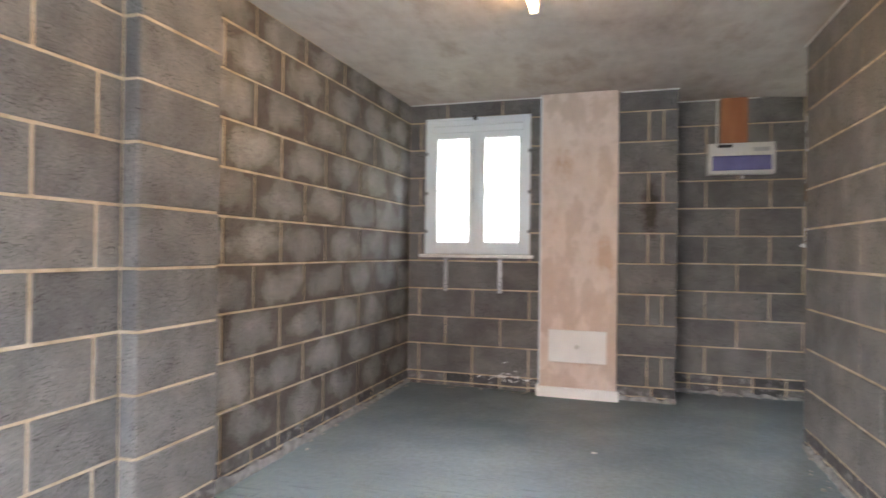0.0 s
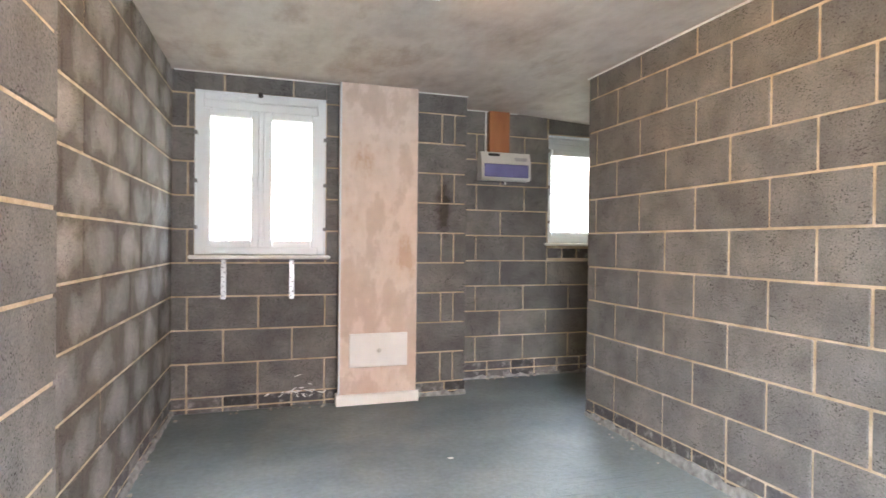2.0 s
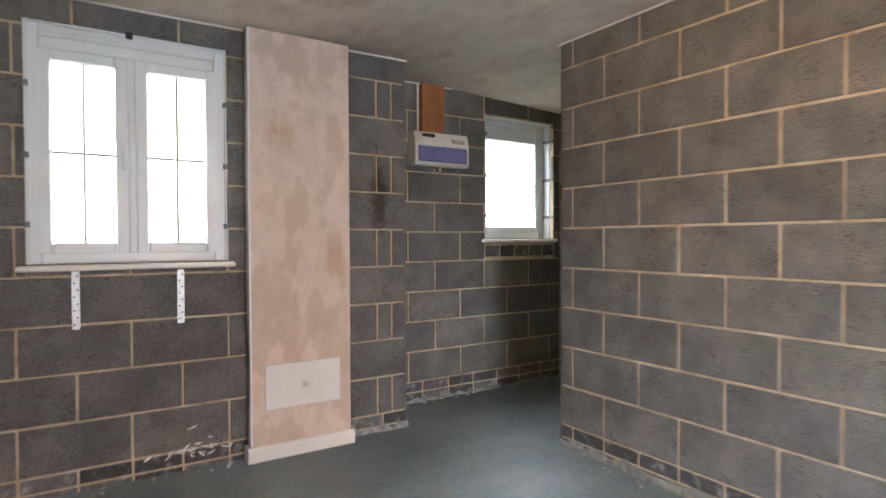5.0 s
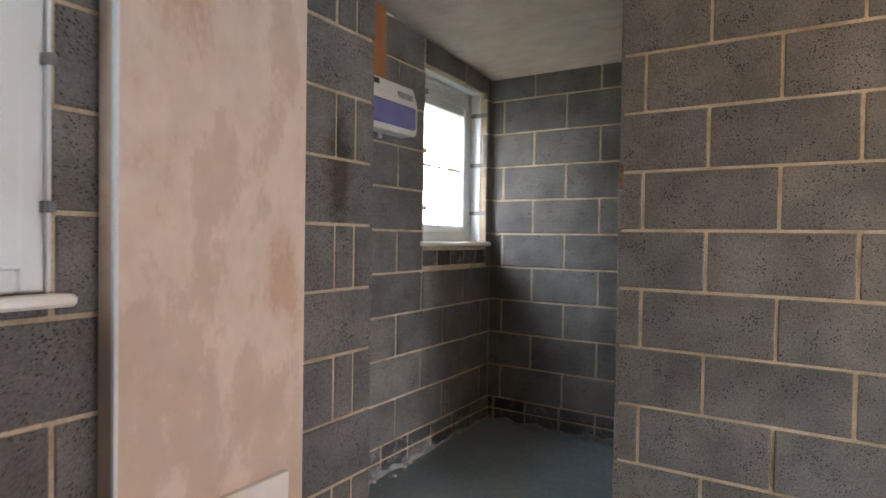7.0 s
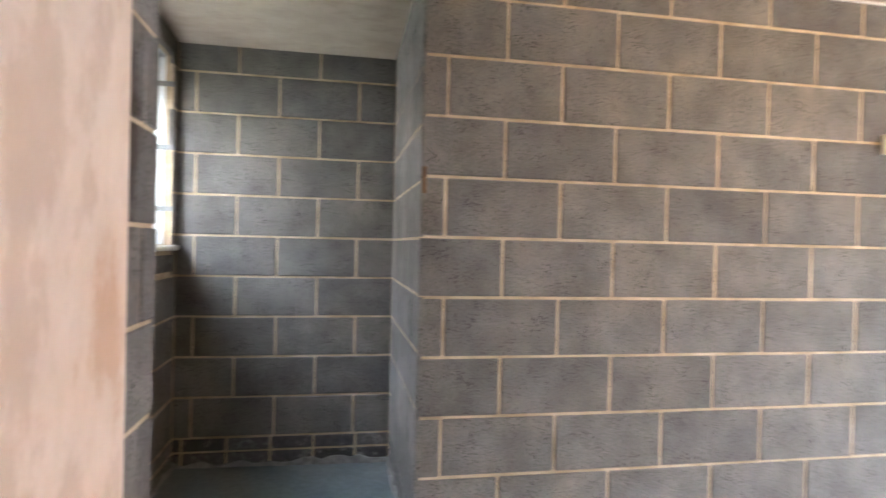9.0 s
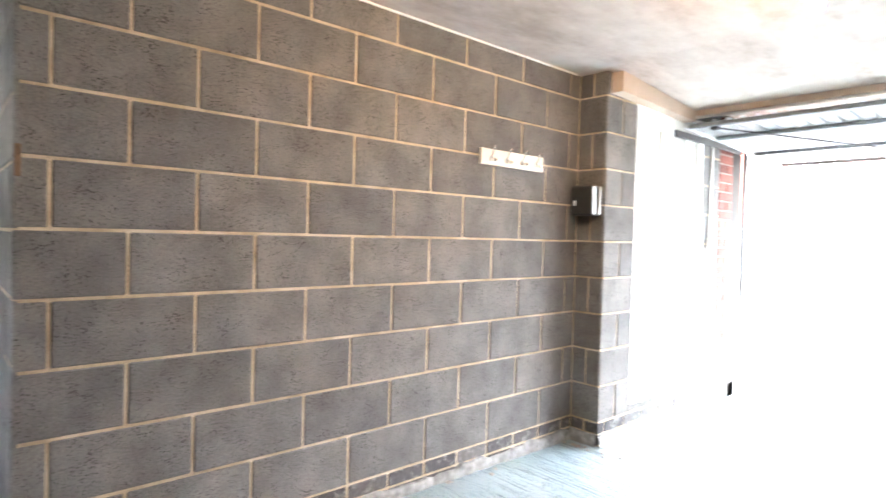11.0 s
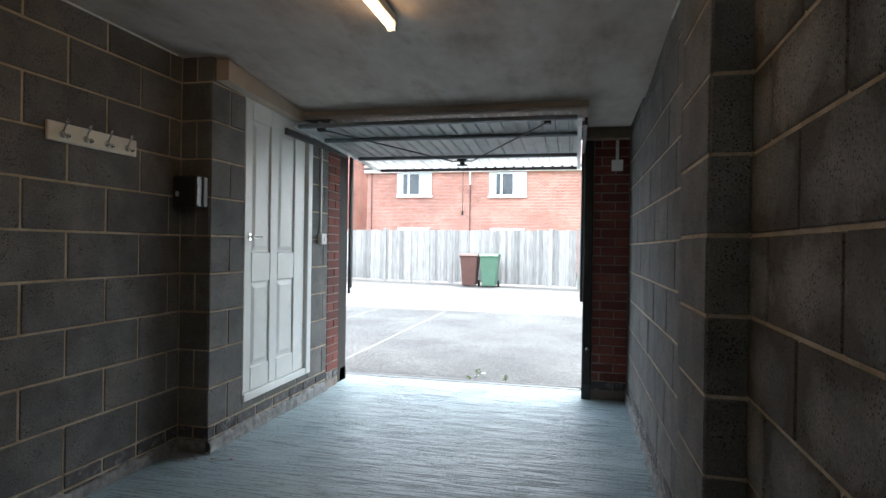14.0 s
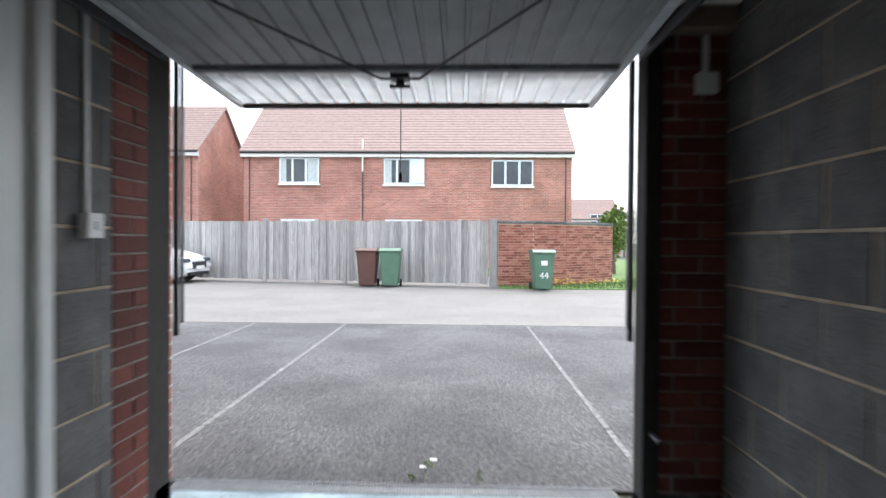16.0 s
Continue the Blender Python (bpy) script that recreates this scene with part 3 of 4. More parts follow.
def window(name, hole, face, deep, lights, label, sill_in):
    x0, x1, z0, z1 = hole
    w = tagged(new(name), label, "window", kind="structure")
    y = face + deep
    bm = bmesh.new()
    frame_bars(bm, x0 + 0.003, x1 - 0.003, z0, z1 - 0.003, 0.055, y - 0.035, y + 0.035, 0.006)
    for a, b in zip(lights, lights[1:]):
        add_box(bm, a[1] - 0.002, b[0] + 0.002, y - 0.035, y + 0.035, z0 + 0.05, z1 - 0.112, 0.006)
    add_box(bm, x0 + 0.059, x1 - 0.059, y - 0.03, y + 0.03, z1 - 0.115, z1 - 0.0585, 0.006)
    part("window_frame", bm, UPVC, w)
    for a, b in lights:
        sash(w, a, b, z0 + 0.045, z1 - 0.112, y - 0.006)
    bm = box(x0 - 0.035, x1 + 0.03, face - sill_in, y - 0.03, z0 - 0.028, z0 - 0.001, 0.008)
    part("window_sill", bm, WHITE, w, "white window board")
    bm = box(x0 + 0.09, x0 + 0.4, y - 0.05, y - 0.0365, z1 - 0.04, z1 - 0.018, 0.004)
    part("trickle_vent", bm, UPVC, w)
    rim = y - 0.0365 - min(0.07, (deep - 0.036) * 0.8)
    for xa, xb in ((x0 + 0.001, x0 + 0.01), (x1 - 0.01, x1 - 0.001)):
        part("reveal_board", box(xa, xb, rim, y - 0.0365, z0 + 0.001, z1 - 0.012, 0.002), UPVC, w)
    part("reveal_board", box(x0 + 0.001, x1 - 0.001, rim, y - 0.0365, z1 - 0.011, z1 - 0.001, 0.002), UPVC, w)
    for zz in (z0 + 0.17, z0 + 0.48, z0 + 0.8):
        for xx, s in ((x0, 1), (x1, -1)):
            bm = box(min(xx + s * 0.011, xx + s * 0.017), max(xx + s * 0.011, xx + s * 0.017), face - 0.002, y - 0.036, zz, zz + 0.025)
            add_box(bm, min(xx - s * 0.004, xx + s * 0.012), max(xx - s * 0.004, xx + s * 0.012), face - 0.008, face - 0.003, zz, zz + 0.025)
            part("fixing_strap", bm, DULL, w, "dull galvanised fixing strap")
    return w


wa = window("window_1", WIN_A, NORTH, 0.055, [(-1.49, -1.125), (-1.095, -0.72)], "white uPVC casement window with glazing bars", 0.05)
bm = box(-1.155, -1.135, NORTH - 0.005, NORTH + 0.02, 1.48, 1.56, 0.004)
add_box(bm, -1.15, -1.14, NORTH - 0.03, NORTH - 0.006, 1.5, 1.515, 0.003)
add_box(bm, -1.15, -1.14, NORTH - 0.03, NORTH - 0.02, 1.515, 1.6, 0.003)
part("window_handle", bm, UPVC, wa)
window("window_2", WIN_B, 4.83, 0.15, [(1.355, 1.975)], "white uPVC window in the recess", 0.03)
tagged(part("window_clip", box(-1.135, -1.105, NORTH - 0.02, NORTH + 0.01, 2.105, 2.135, 0.004), BLACK, None), "small black clip at the window head", "clip")

# ---- boxing with access panel ----
tagged(part("wall_boxing", box(-0.585, -0.02, 4.355, NORTH - 0.002, -0.06, CEIL - 0.001, 0.004), PINK, None), "pink skimmed plaster boxing on the block wall", "wall", kind="structure")
bm = box(-0.588, -0.577, 4.352, 4.367, 0.05, CEIL - 0.002, 0.002)
tagged(part("trim_bead", bm, UPVC, None), "white plaster bead along the boxing", "trim", kind="structure")
bm = profile([(4.335, -0.1), (4.335, 0.03), (4.343, 0.042), (4.354, 0.045), (4.354, -0.1)], "x", -0.603, -0.004)
add_box(bm, -0.603, -0.586, 4.354, 4.425, -0.1, 0.045)
tagged(part("baseboard", bm, WHITE, None), "white painted skirting round the boxing", "skirting", kind="structure")
ap = thing("access_panel", (-0.302, 4.352, 0.355), "white access panel with a round knob", "panel")
part("panel", box(-0.21, 0.21, -0.015, 0.003, -0.12, 0.12, 0.003), WHITE, ap)
bm = rod((0, -0.015, 0), (0, -0.03, 0), 0.008)
add_ball(bm, (0, -0.035, 0), 0.017, (1, 0.6, 1))
part("knob", bm, GREYPLASTIC, ap)

# ---- straps under the window board ----
strap = thing("fixing_strap", (-1.35, NORTH, 0.73), "perforated galvanised steel strap under the window board", "strap", "straps under the window")
part("strip", box(-0.016, 0.016, -0.006, -0.003, 0.0, 0.268), STEEL, strap)
for i in range(8):
    part("hole", rod((0.006 if i % 2 else -0.006, -0.0058, 0.022 + i * 0.032), (0.006 if i % 2 else -0.006, -0.0068, 0.022 + i * 0.032), 0.0045), BRONZE, strap)
copy_thing(strap, pose(-0.905, NORTH, 0.725))

# ---- consumer unit ----
cu = thing("fuse_box", (0.858, 4.828, 1.66), "grey plastic consumer unit with a violet tinted cover", "fuse box")
part("case", profile([(0, 0), (-0.085, 0), (-0.1, 0.02), (-0.1, 0.15), (-0.075, 0.235), (0, 0.24)], "x", -0.226, 0.226), GREYPLASTIC, cu)
part("cover", profile([(-0.1, 0.025), (-0.112, 0.03), (-0.112, 0.125), (-0.1, 0.135)], "x", -0.2, 0.2), VIOLET, cu, "violet tinted flap")
part("dark_label", box(-0.16, -0.06, -0.09, -0.082, 0.2, 0.222), BLACK, cu)
part("rating_label", box(0.08, 0.19, -0.098, -0.088, 0.165, 0.195), STEEL, cu)
part("cable_stub", rod((0.02, -0.03, 0.0), (0.02, -0.03, -0.03), 0.01), GREYPLASTIC, cu)
tagged(part("backing_board", box(0.725, 0.912, 4.79, 4.828, 1.902, 2.248, 0.003), BOARD, None), "orange-brown wooden board up to the ceiling", "board")
tagged(part("cable", rod((0.702, 4.815, 1.9), (0.702, 4.815, 2.248), 0.007), WHITE, None), "white cable beside the wooden board", "cable")

tagged(part("rusty_tie", box(0.995, 1.001, 3.682, 3.7, 1.36, 1.46, 0.003), plain("rust", (0.16, 0.1, 0.06), 0.9, 0, 0.4, 40, 0.6), None), "rusty metal tie at the wall corner", "metal tie")

# ---- coat hooks ----
rack = thing("coat_rack", (EAST, 1.445, 1.645), "cream wooden board with four chrome coat hooks", "coat rack")
part("board", box(-0.02, -0.001, -0.262, 0.262, -0.043, 0.043, 0.004), CREAM, rack)
for i in range(4):
    y = -0.19 + i * 0.127
    bm = rod((-0.02, y, -0.01), (-0.026, y, -0.01), 0.017, 12)
    add_rod(bm, (-0.026, y, -0.01), (-0.05, y, -0.025), 0.006)
    add_ball(bm, (-0.055, y, -0.018), 0.011)
    add_rod(bm, (-0.026, y, 0.0), (-0.05, y, 0.046), 0.0045)
    add_ball(bm, (-0.051, y, 0.05), 0.009)
    part("hook", bm, CHROME, rack, "chrome double hook")

# ---- black wall unit on the nib ----
unit = thing("wall_box", (0.905, 0.812, 1.45), "black plastic wall box with a silver edge", "wall box")
part("case", box(-0.085, 0.075, 0.002, 0.1, -0.09, 0.09, 0.008), BLACK, unit)
part("edge_strip", box(-0.095, -0.0855, 0.01, 0.045, -0.085, 0.085, 0.003), DULL, unit, "silver edge")
part("label", box(0.03, 0.05, 0.1, 0.102, -0.03, 0.0), WHITE, unit)

# ---- white panelled door ----
def build_door():
    y0, y1, z0, z1 = DOOR_HOLE
    d = tagged(new("door_1"), "closed white four-panel door in a white frame", "door", kind="structure")
    bm = box(0.782, 0.9, y0 - 0.01, y0 + 0.06, z0, z1, 0.004)
    add_box(bm, 0.815, 0.9, y0 + 0.061, y0 + 0.098, z0 + 0.051, z1 - 0.051, 0.003)
    add_box(bm, 0.785, 0.9, y0 + 0.066, y1, z1 - 0.018, z1, 0.004)
    add_box(bm, 0.785, 0.9, y0 + 0.061, y1, z0, z0 + 0.05, 0.004)
    part("door_frame", bm, DOORWHITE, d)
    a, b, lo, hi = y0 + 0.1, y1 - 0.004, z0 + 0.053, z1 - 0.02
    x = 0.8
    leaf = part("door_leaf", box(x + 0.014, x + 0.05, a, b, lo, hi), DOORWHITE, d)
    columns = ((-0.215, 0.03), (0.132, 0.365))
    levels = ((0.34, 0.9), (1.1, hi - 0.13))
    for p, q in ((a, columns[0][0]), (columns[0][1], columns[1][0]), (columns[1][1], b)):
        part("stile", box(x, x + 0.0145, p, q, lo, hi, 0.005), DOORWHITE, leaf)
    for u, w in columns:
        for p, q in ((lo, levels[0][0]), (levels[0][1], levels[1][0]), (levels[1][1], hi)):
            part("rail", box(x, x + 0.0145, u, w, p, q, 0.005), DOORWHITE, leaf)
        for p, q in levels:
            bm = bmesh.new()
            outer = [bm.verts.new((x + 0.013, yy, zz)) for yy, zz in ((u + 0.012, p + 0.012), (w - 0.012, p + 0.012), (w - 0.012, q - 0.012), (u + 0.012, q - 0.012))]
            inner = [bm.verts.new((x + 0.003, yy, zz)) for yy, zz in ((u + 0.042, p + 0.042), (w - 0.042, p + 0.042), (w - 0.042, q - 0.042), (u + 0.042, q - 0.042))]
            bm.faces.new(inner)
            for n in range(4):
                bm.faces.new((outer[n], outer[(n + 1) % 4], inner[(n + 1) % 4], inner[n]))
            bmesh.ops.recalc_face_normals(bm, faces=bm.faces[:])
            part("door_panel", bm, DOORWHITE, leaf)
    hz = 1.2
    bm = box(x - 0.006, x, b - 0.072, b - 0.042, hz - 0.025, hz + 0.025, 0.003)
    add_rod(bm, (x - 0.008, b - 0.055, hz), (x - 0.045, b - 0.055, hz), 0.009)
    add_rod(bm, (x - 0.04, b - 0.05, hz), (x - 0.04, b - 0.15, hz), 0.007)
    part("door_handle", bm, CHROME, leaf)


build_door()

# ---- switches and conduit ----
sw = thing("light_switch", (0.8, -0.665, 1.205), "white surface light switch with conduit above", "switch")
part("box", box(-0.04, 0, -0.045, 0.045, -0.045, 0.045, 0.004), WHITE, sw)
part("rocker", box(-0.046, -0.04, -0.01, 0.01, -0.016, 0.016, 0.002), UPVC, sw)
part("conduit", box(-0.014, 0, -0.0, 0.018, 0.046, 0.9, 0.002), WHITE, sw, "white trunking")
sk = thing("socket_box", (-1.605, -1.2, 1.85), "white surface box with conduit on the brick pier", "electrical box")
part("box", box(-0.045, 0.045, 0, 0.045, -0.045, 0.045, 0.004), WHITE, sk)
part("conduit", box(-0.012, 0.012, 0, 0.016, 0.046, 0.36, 0.002), WHITE, sk, "white trunking")

# ---- fluorescent batten ----
fl = thing("ceiling_light", (-0.41, 1.925, CEIL), "warm fluorescent tube batten on the ceiling", "ceiling light")
part("batten", box(-0.028, 0.028, -0.77, 0.77, -0.04, -0.001, 0.004), WHITE, fl)
part("end_cap", box(-0.02, 0.02, -0.772, -0.755, -0.075, -0.04, 0.003), WHITE, fl)
part("end_cap", box(-0.02, 0.02, 0.755, 0.772, -0.075, -0.04, 0.003), WHITE, fl)
part("tube", rod((0, -0.754, -0.058), (0, 0.754, -0.058), 0.016, 12), TUBE, fl, "glowing tube")


# ---- up-and-over garage door ----
def panel_z(y):
    return 2.05 + 0.045 * (y + 0.14)


def build_garage_door():
    g = thing("garage_door", (-0.23, -1.3, 2.04), "white ribbed steel up-and-over garage door, raised open", "garage door")
    inv = Matrix.Translation((0.23, 1.3, -2.04))
    x0, x1, y0, y1 = -1.31, 0.775, -2.03, -0.14
    n = 22
    outline = []
    for i in range(n):
        a = x0 + (x1 - x0) * i / n
        w = (x1 - x0) / n
        outline += [(a, 0), (a + w * 0.68, 0), (a + w * 0.76, 0.016), (a + w * 0.92, 0.016)]
    outline.append((x1, 0))
    bm = bmesh.new()
    rows = []
    for y in (y0, y1):
        rows.append([bm.verts.new((x, y, panel_z(y) + h)) for x, h in outline])
    for i in range(len(outline) - 1):
        bm.faces.new((rows[0][i], rows[0][i + 1], rows[1][i + 1], rows[1][i]))
    bmesh.ops.solidify(bm, geom=bm.faces[:], thickness=0.003)
    def put(name, bm, mat, label=""):
        bm.transform(inv)
        return part(name, bm, mat, g, label)
    put("skin", bm, PANEL, "white ribbed steel sheet")
    for y, h, mat in ((y0 + 0.015, 0.028, BRONZE), (-1.38, 0.03, DULL), (-0.62, 0.03, DULL), (y1 - 0.015, 0.03, DULL)):
        put("cross_rail", box(x0 + 0.03, x1 - 0.03, y - 0.022, y + 0.022, panel_z(y) - h, panel_z(y) - 0.002, 0.004), mat)
    for x in (x0, x1 - 0.03):
        put("side_rail", profile([(y0, panel_z(y0) - 0.025), (y1, panel_z(y1) - 0.025), (y1, panel_z(y1) - 0.003), (y0, panel_z(y0) - 0.003)], "x", x, x + 0.03), PANEL)
    lx, ly = -0.24, -1.47
    low = panel_z(ly) - 0.03
    bm = box(lx - 0.045, lx + 0.045, ly - 0.04, ly + 0.04, low - 0.012, low + 0.028, 0.006)
    add_rod(bm, (lx, ly, low), (lx, ly, low - 0.04), 0.022)
    add_box(bm, lx - 0.05, lx + 0.05, ly - 0.012, ly + 0.012, low - 0.05, low - 0.036, 0.004)
    add_box(bm, lx - 0.1, lx - 0.045, ly - 0.01, ly + 0.01, low - 0.01, low, 0.002)
    add_box(bm, lx + 0.045, lx + 0.1, ly - 0.01, ly + 0.01, low - 0.01, low, 0.002)
    put("lock", bm, TRACK, "dark lock mechanism")
    for ex in (-1.08, 0.58):
        s = -0.095 if ex < lx else 0.095
        put("latch_rod", rod((lx + s, ly, low - 0.005), (ex, -0.2, 2.015), 0.006), TRACK)
        put("latch", box(ex - 0.025, ex + 0.025, -0.22, -0.17, 2.0, 2.045, 0.004), TRACK)
    bm = rod((lx, ly - 0.05, low - 0.03), (lx, ly - 0.05, 1.5), 0.0025, 6)
    add_rod(bm, (lx, ly, low - 0.03), (lx, ly - 0.05, low - 0.03), 0.003, 6)
    add_box(bm, lx - 0.009, lx + 0.009, ly - 0.059, ly - 0.041, 1.455, 1.5, 0.003)
    put("pull_cord", bm, BLACK)


build_garage_door()


def build_garage_frame():
    f = thing("garage_frame", (-0.23, -1.35, -0.1), "dark brown steel frame of the garage opening", "door frame")
    def put(name, bm, mat, label=""):
        bm.transform(Matrix.Translation((0.23, 1.35, 0.1)))
        return part(name, bm, mat, f, label)
    for x0, x1, inner in ((0.82, 0.98, 0.82), (-1.418, -1.345, -1.345)):
        put("jamb", box(x0, x1, -1.3, -1.08 if x0 > 0 else -1.17, -0.115, 2.12, 0.006), BRONZE)
        s = -1 if x0 > 0 else 1
        put("spring_tube", rod((inner + s * 0.012, -1.33, 0.7), (inner + s * 0.012, -1.33, 2.0), 0.014), TRACK)
        put("lift_arm", box(min(inner, inner + s * 0.008), max(inner, inner + s * 0.008), -1.42, -1.39, 0.75, 2.0, 0.002), TRACK)
        put("bolt", rod((inner - s * 0.04, -1.19, 0.32), (inner - s * 0.04, -1.06, 0.32), 0.014), TRACK)
        put("foot_guard", box(x0, x1, -1.305, -1.165, -0.118, 0.02), TRACK)
    put("head", box(-1.345, 0.875, -1.3, -1.2, 2.1, 2.158, 0.006), BRONZE)
    for x in (0.778, -1.345):
        bm = box(x, x + 0.02, -1.19, -0.04, 1.955, 2.005, 0.003)
        add_box(bm, x - 0.008 if x > 0 else x + 0.021, x - 0.001 if x > 0 else x + 0.028, -1.19, -0.04, 1.955, 1.963, 0.001)
        put("track", bm, TRACK, "dark horizontal track")


build_garage_frame()

# ---- threshold drain ----
dr = thing("drain_channel", (-0.22, -1.53, -0.1), "galvanised slotted drain grating at the threshold", "drain")
part("channel", box(-1.12, 1.16, -0.065, 0.058, -0.1, -0.012), CONCRETE, dr)
bm = bmesh.new()
for i in range(150):
    x = -1.1 + i * 0.015
    add_box(bm, x, x + 0.006, -0.05, 0.045, -0.011, -0.002)
add_box(bm, -1.12, 1.16, 0.046, 0.056, -0.011, 0.0)
add_box(bm, -1.12, 1.16, -0.062, -0.051, -0.011, 0.0)
part("grating", bm, DULL, dr)

# ---- outdoors ----
GROUND = -0.12
bm = bmesh.new()
bm.faces.new([bm.verts.new(p) for p in ((-600, -600, GROUND - 0.02), (600, -600, GROUND - 0.02), (600, 600, GROUND - 0.02), (-600, 600, GROUND - 0.02))])
tagged(part("ground", bm, FIELD, None), "wide grassy ground to the horizon", "ground", kind="structure")
tagged(part("pavement", box(-9, 22, -7.35, -1.6, GROUND - 0.1, GROUND, 0), BAYS, None), "dark coarse asphalt parking bays", "pavement", kind="structure")
tagged(part("road", box(-14, 30, -19.5, -7.355, GROUND - 0.1, GROUND + 0.004, 0), ROAD, None), "paler worn asphalt road", "road", kind="structure")
line_label = "worn white painted bay line"
for x in (1.21, -1.555, 2.6, 5.3, -4.3):
    tagged(part("bay_line", box(x - 0.02, x + 0.02, -7.3, -1.62, GROUND + 0.001, GROUND + 0.004), LINE, None), line_label, "road marking", "bay lines")


def build_bin(name, x, y, mat, label, rz=0.0):
    b = thing(name, (x, y, GROUND + 0.004), label, "wheelie bin")
    b.rotation_euler = (0, 0, radians(rz))
    bm = bmesh.new()
    lo = [bm.verts.new(p) for p in ((-0.21, -0.24, 0.06), (0.21, -0.24, 0.06), (0.21, 0.24, 0.04), (-0.21, 0.24, 0.04))]
    hi = [bm.verts.new(p) for p in ((-0.28, -0.34, 0.97), (0.28, -0.34, 0.97), (0.28, 0.3, 0.97), (-0.28, 0.3, 0.97))]
    bm.faces.new(lo[::-1])
    bm.faces.new(hi)
    for i in range(4):
        bm.faces.new((lo[i], lo[(i + 1) % 4], hi[(i + 1) % 4], hi[i]))
    bmesh.ops.bevel(bm, geom=bm.edges[:], offset=0.02, segments=2, affect="EDGES")
    part("body", bm, mat, b)
    part("rim", box(-0.3, 0.3, -0.36, 0.32, 0.95, 0.985, 0.01), mat, b)
    part("lid", profile([(-0.37, 0.99), (-0.3, 1.05), (0.2, 1.07), (0.34, 1.0), (0.34, 0.988)], "x", -0.3, 0.3), mat, b)
    part("handle", rod((-0.22, -0.4, 0.98), (0.22, -0.4, 0.98), 0.014), mat, b)
    for sx in (-0.25, 0.25):
        part("wheel", rod((sx - 0.025, -0.27, 0.1), (sx + 0.025, -0.27, 0.1), 0.1, 16), RUBBER, b)
    return b


build_bin("wheelie_bin", 2.05, -14.55, BINBROWN, "brown plastic wheelie bin by the fence")
build_bin("wheelie_bin", 1.4, -14.5, BINGREEN, "green plastic wheelie bin by the fence")
num = build_bin("wheelie_bin", -2.68, -13.8, BINGREEN, "green wheelie bin numbered 44 by the brick wall", 4)
txt = bpy.data.curves.new("number", "FONT")
txt.body, txt.size, txt.align_x, txt.extrude = "44", 0.24, "CENTER", 0.002
txt.materials.append(WHITE)
to = new("number", txt)
to.parent = num
to.matrix_local = pose(0, 0.292, 0.32, 85, 0, 180)
part("emblem", box(-0.08, 0.08, 0.296, 0.31, 0.66, 0.78, 0.01), WHITE, num)


# fence of vertical boards
def fence_run(label, x0, x1, y0, y1, height, gate=False):
    f = thing("gate" if gate else "fence", (x0, y0, GROUND), label, "gate" if gate else "fence", "garden fence")
    d = Vector((x1 - x0, y1 - y0, 0))
    f.rotation_euler = (0, 0, math.atan2(d.y, d.x))
    length = d.length
    n = max(2, round(length / 0.105))
    w = length / n
    rnd = random.Random(int(x0 * 100))
    for i in range(n):
        key = ("slat", round(w, 3))
        if key not in piece_cache:
            piece_cache[key] = mesh_of("slat", box(-w / 2 - 0.008, w / 2 + 0.008, -0.009, 0.009, 0.03, 1.8, 0.003), FENCE)
        s = new("slat", piece_cache[key])
        s.parent = f
        s.location = ((i + 0.5) * w, -0.03 + (0.0 if i % 2 else 0.02) + rnd.uniform(-0.001, 0.001), rnd.uniform(-0.02, 0.015) + height - 1.8)
    for z in (0.35, 1.0, 1.6):
        part("rail", box(0, length, 0.006, 0.05, z, z + 0.07), FENCE, f)
    return f


def fence_post(x, y, h=1.85):
    p = part("fence_post", box(x - 0.055, x + 0.055, y - 0.05, y + 0.07, GROUND, GROUND + h, 0.006), FENCE, None)
    tagged(p, "weathered grey wooden fence post", "post", "fence posts")




def fence_y(x):
    return -15.0 - 0.19 * x


fl_label = "weathered grey close-board fence panel"
runs = [(16.0, 11.0, 0), (11.0, 8.3, 0), (8.3, 5.55, 0), (5.4, 4.55, 0), (4.4, 3.85, 0), (3.7, 2.95, 1), (2.85, 1.0, 0), (1.0, -0.45, 0), (-0.55, -1.3, 0)]
for a, b, gate in runs:
    fence_run("weathered grey wooden garden gate" if gate else fl_label, a, b, fence_y(a), fence_y(b), 1.85, bool(gate))
for x, h in ((11.0, 1.85), (8.3, 1.85), (5.47, 1.88), (4.47, 1.82), (3.77, 1.85), (2.9, 1.85), (-0.5, 1.85)):
    fence_post(x, fence_y(x), h + 0.05)
tagged(part("fence_post", box(-1.56, -1.34, -14.86, -14.62, GROUND, GROUND + 1.9, 0.008), FENCE, None), "broad weathered wooden gate post", "post", "fence posts")

# curved brick garden wall
GW = [(-1.58, -14.6), (-2.6, -14.85), (-3.6, -15.35), (-4.6, -16.1), (-5.3, -16.8)]
gw = tagged(new("garden_wall"), "red brick garden wall with a flat coping", "wall", kind="structure")
garden_rows = []
for (ax, ay), (bx, by) in zip(GW, GW[1:]):
    d = Vector((bx - ax, by - ay, 0))
    m = pose(ax, ay, 0, 0, 0, math.degrees(math.atan2(d.y, d.x)))
    bm = box(0, d.length, 0.004, 0.21, GROUND - 0.05, GROUND + 1.78)
    bm.transform(m)
    part("core", bm, MORTAR, gw)
    bm = box(-0.02, d.length + 0.02, -0.03, 0.24, GROUND + 1.78, GROUND + 1.86, 0.01)
    bm.transform(m)
    part("coping", bm, DARK_BRICK, gw)
    garden_rows.append((m, d.length))


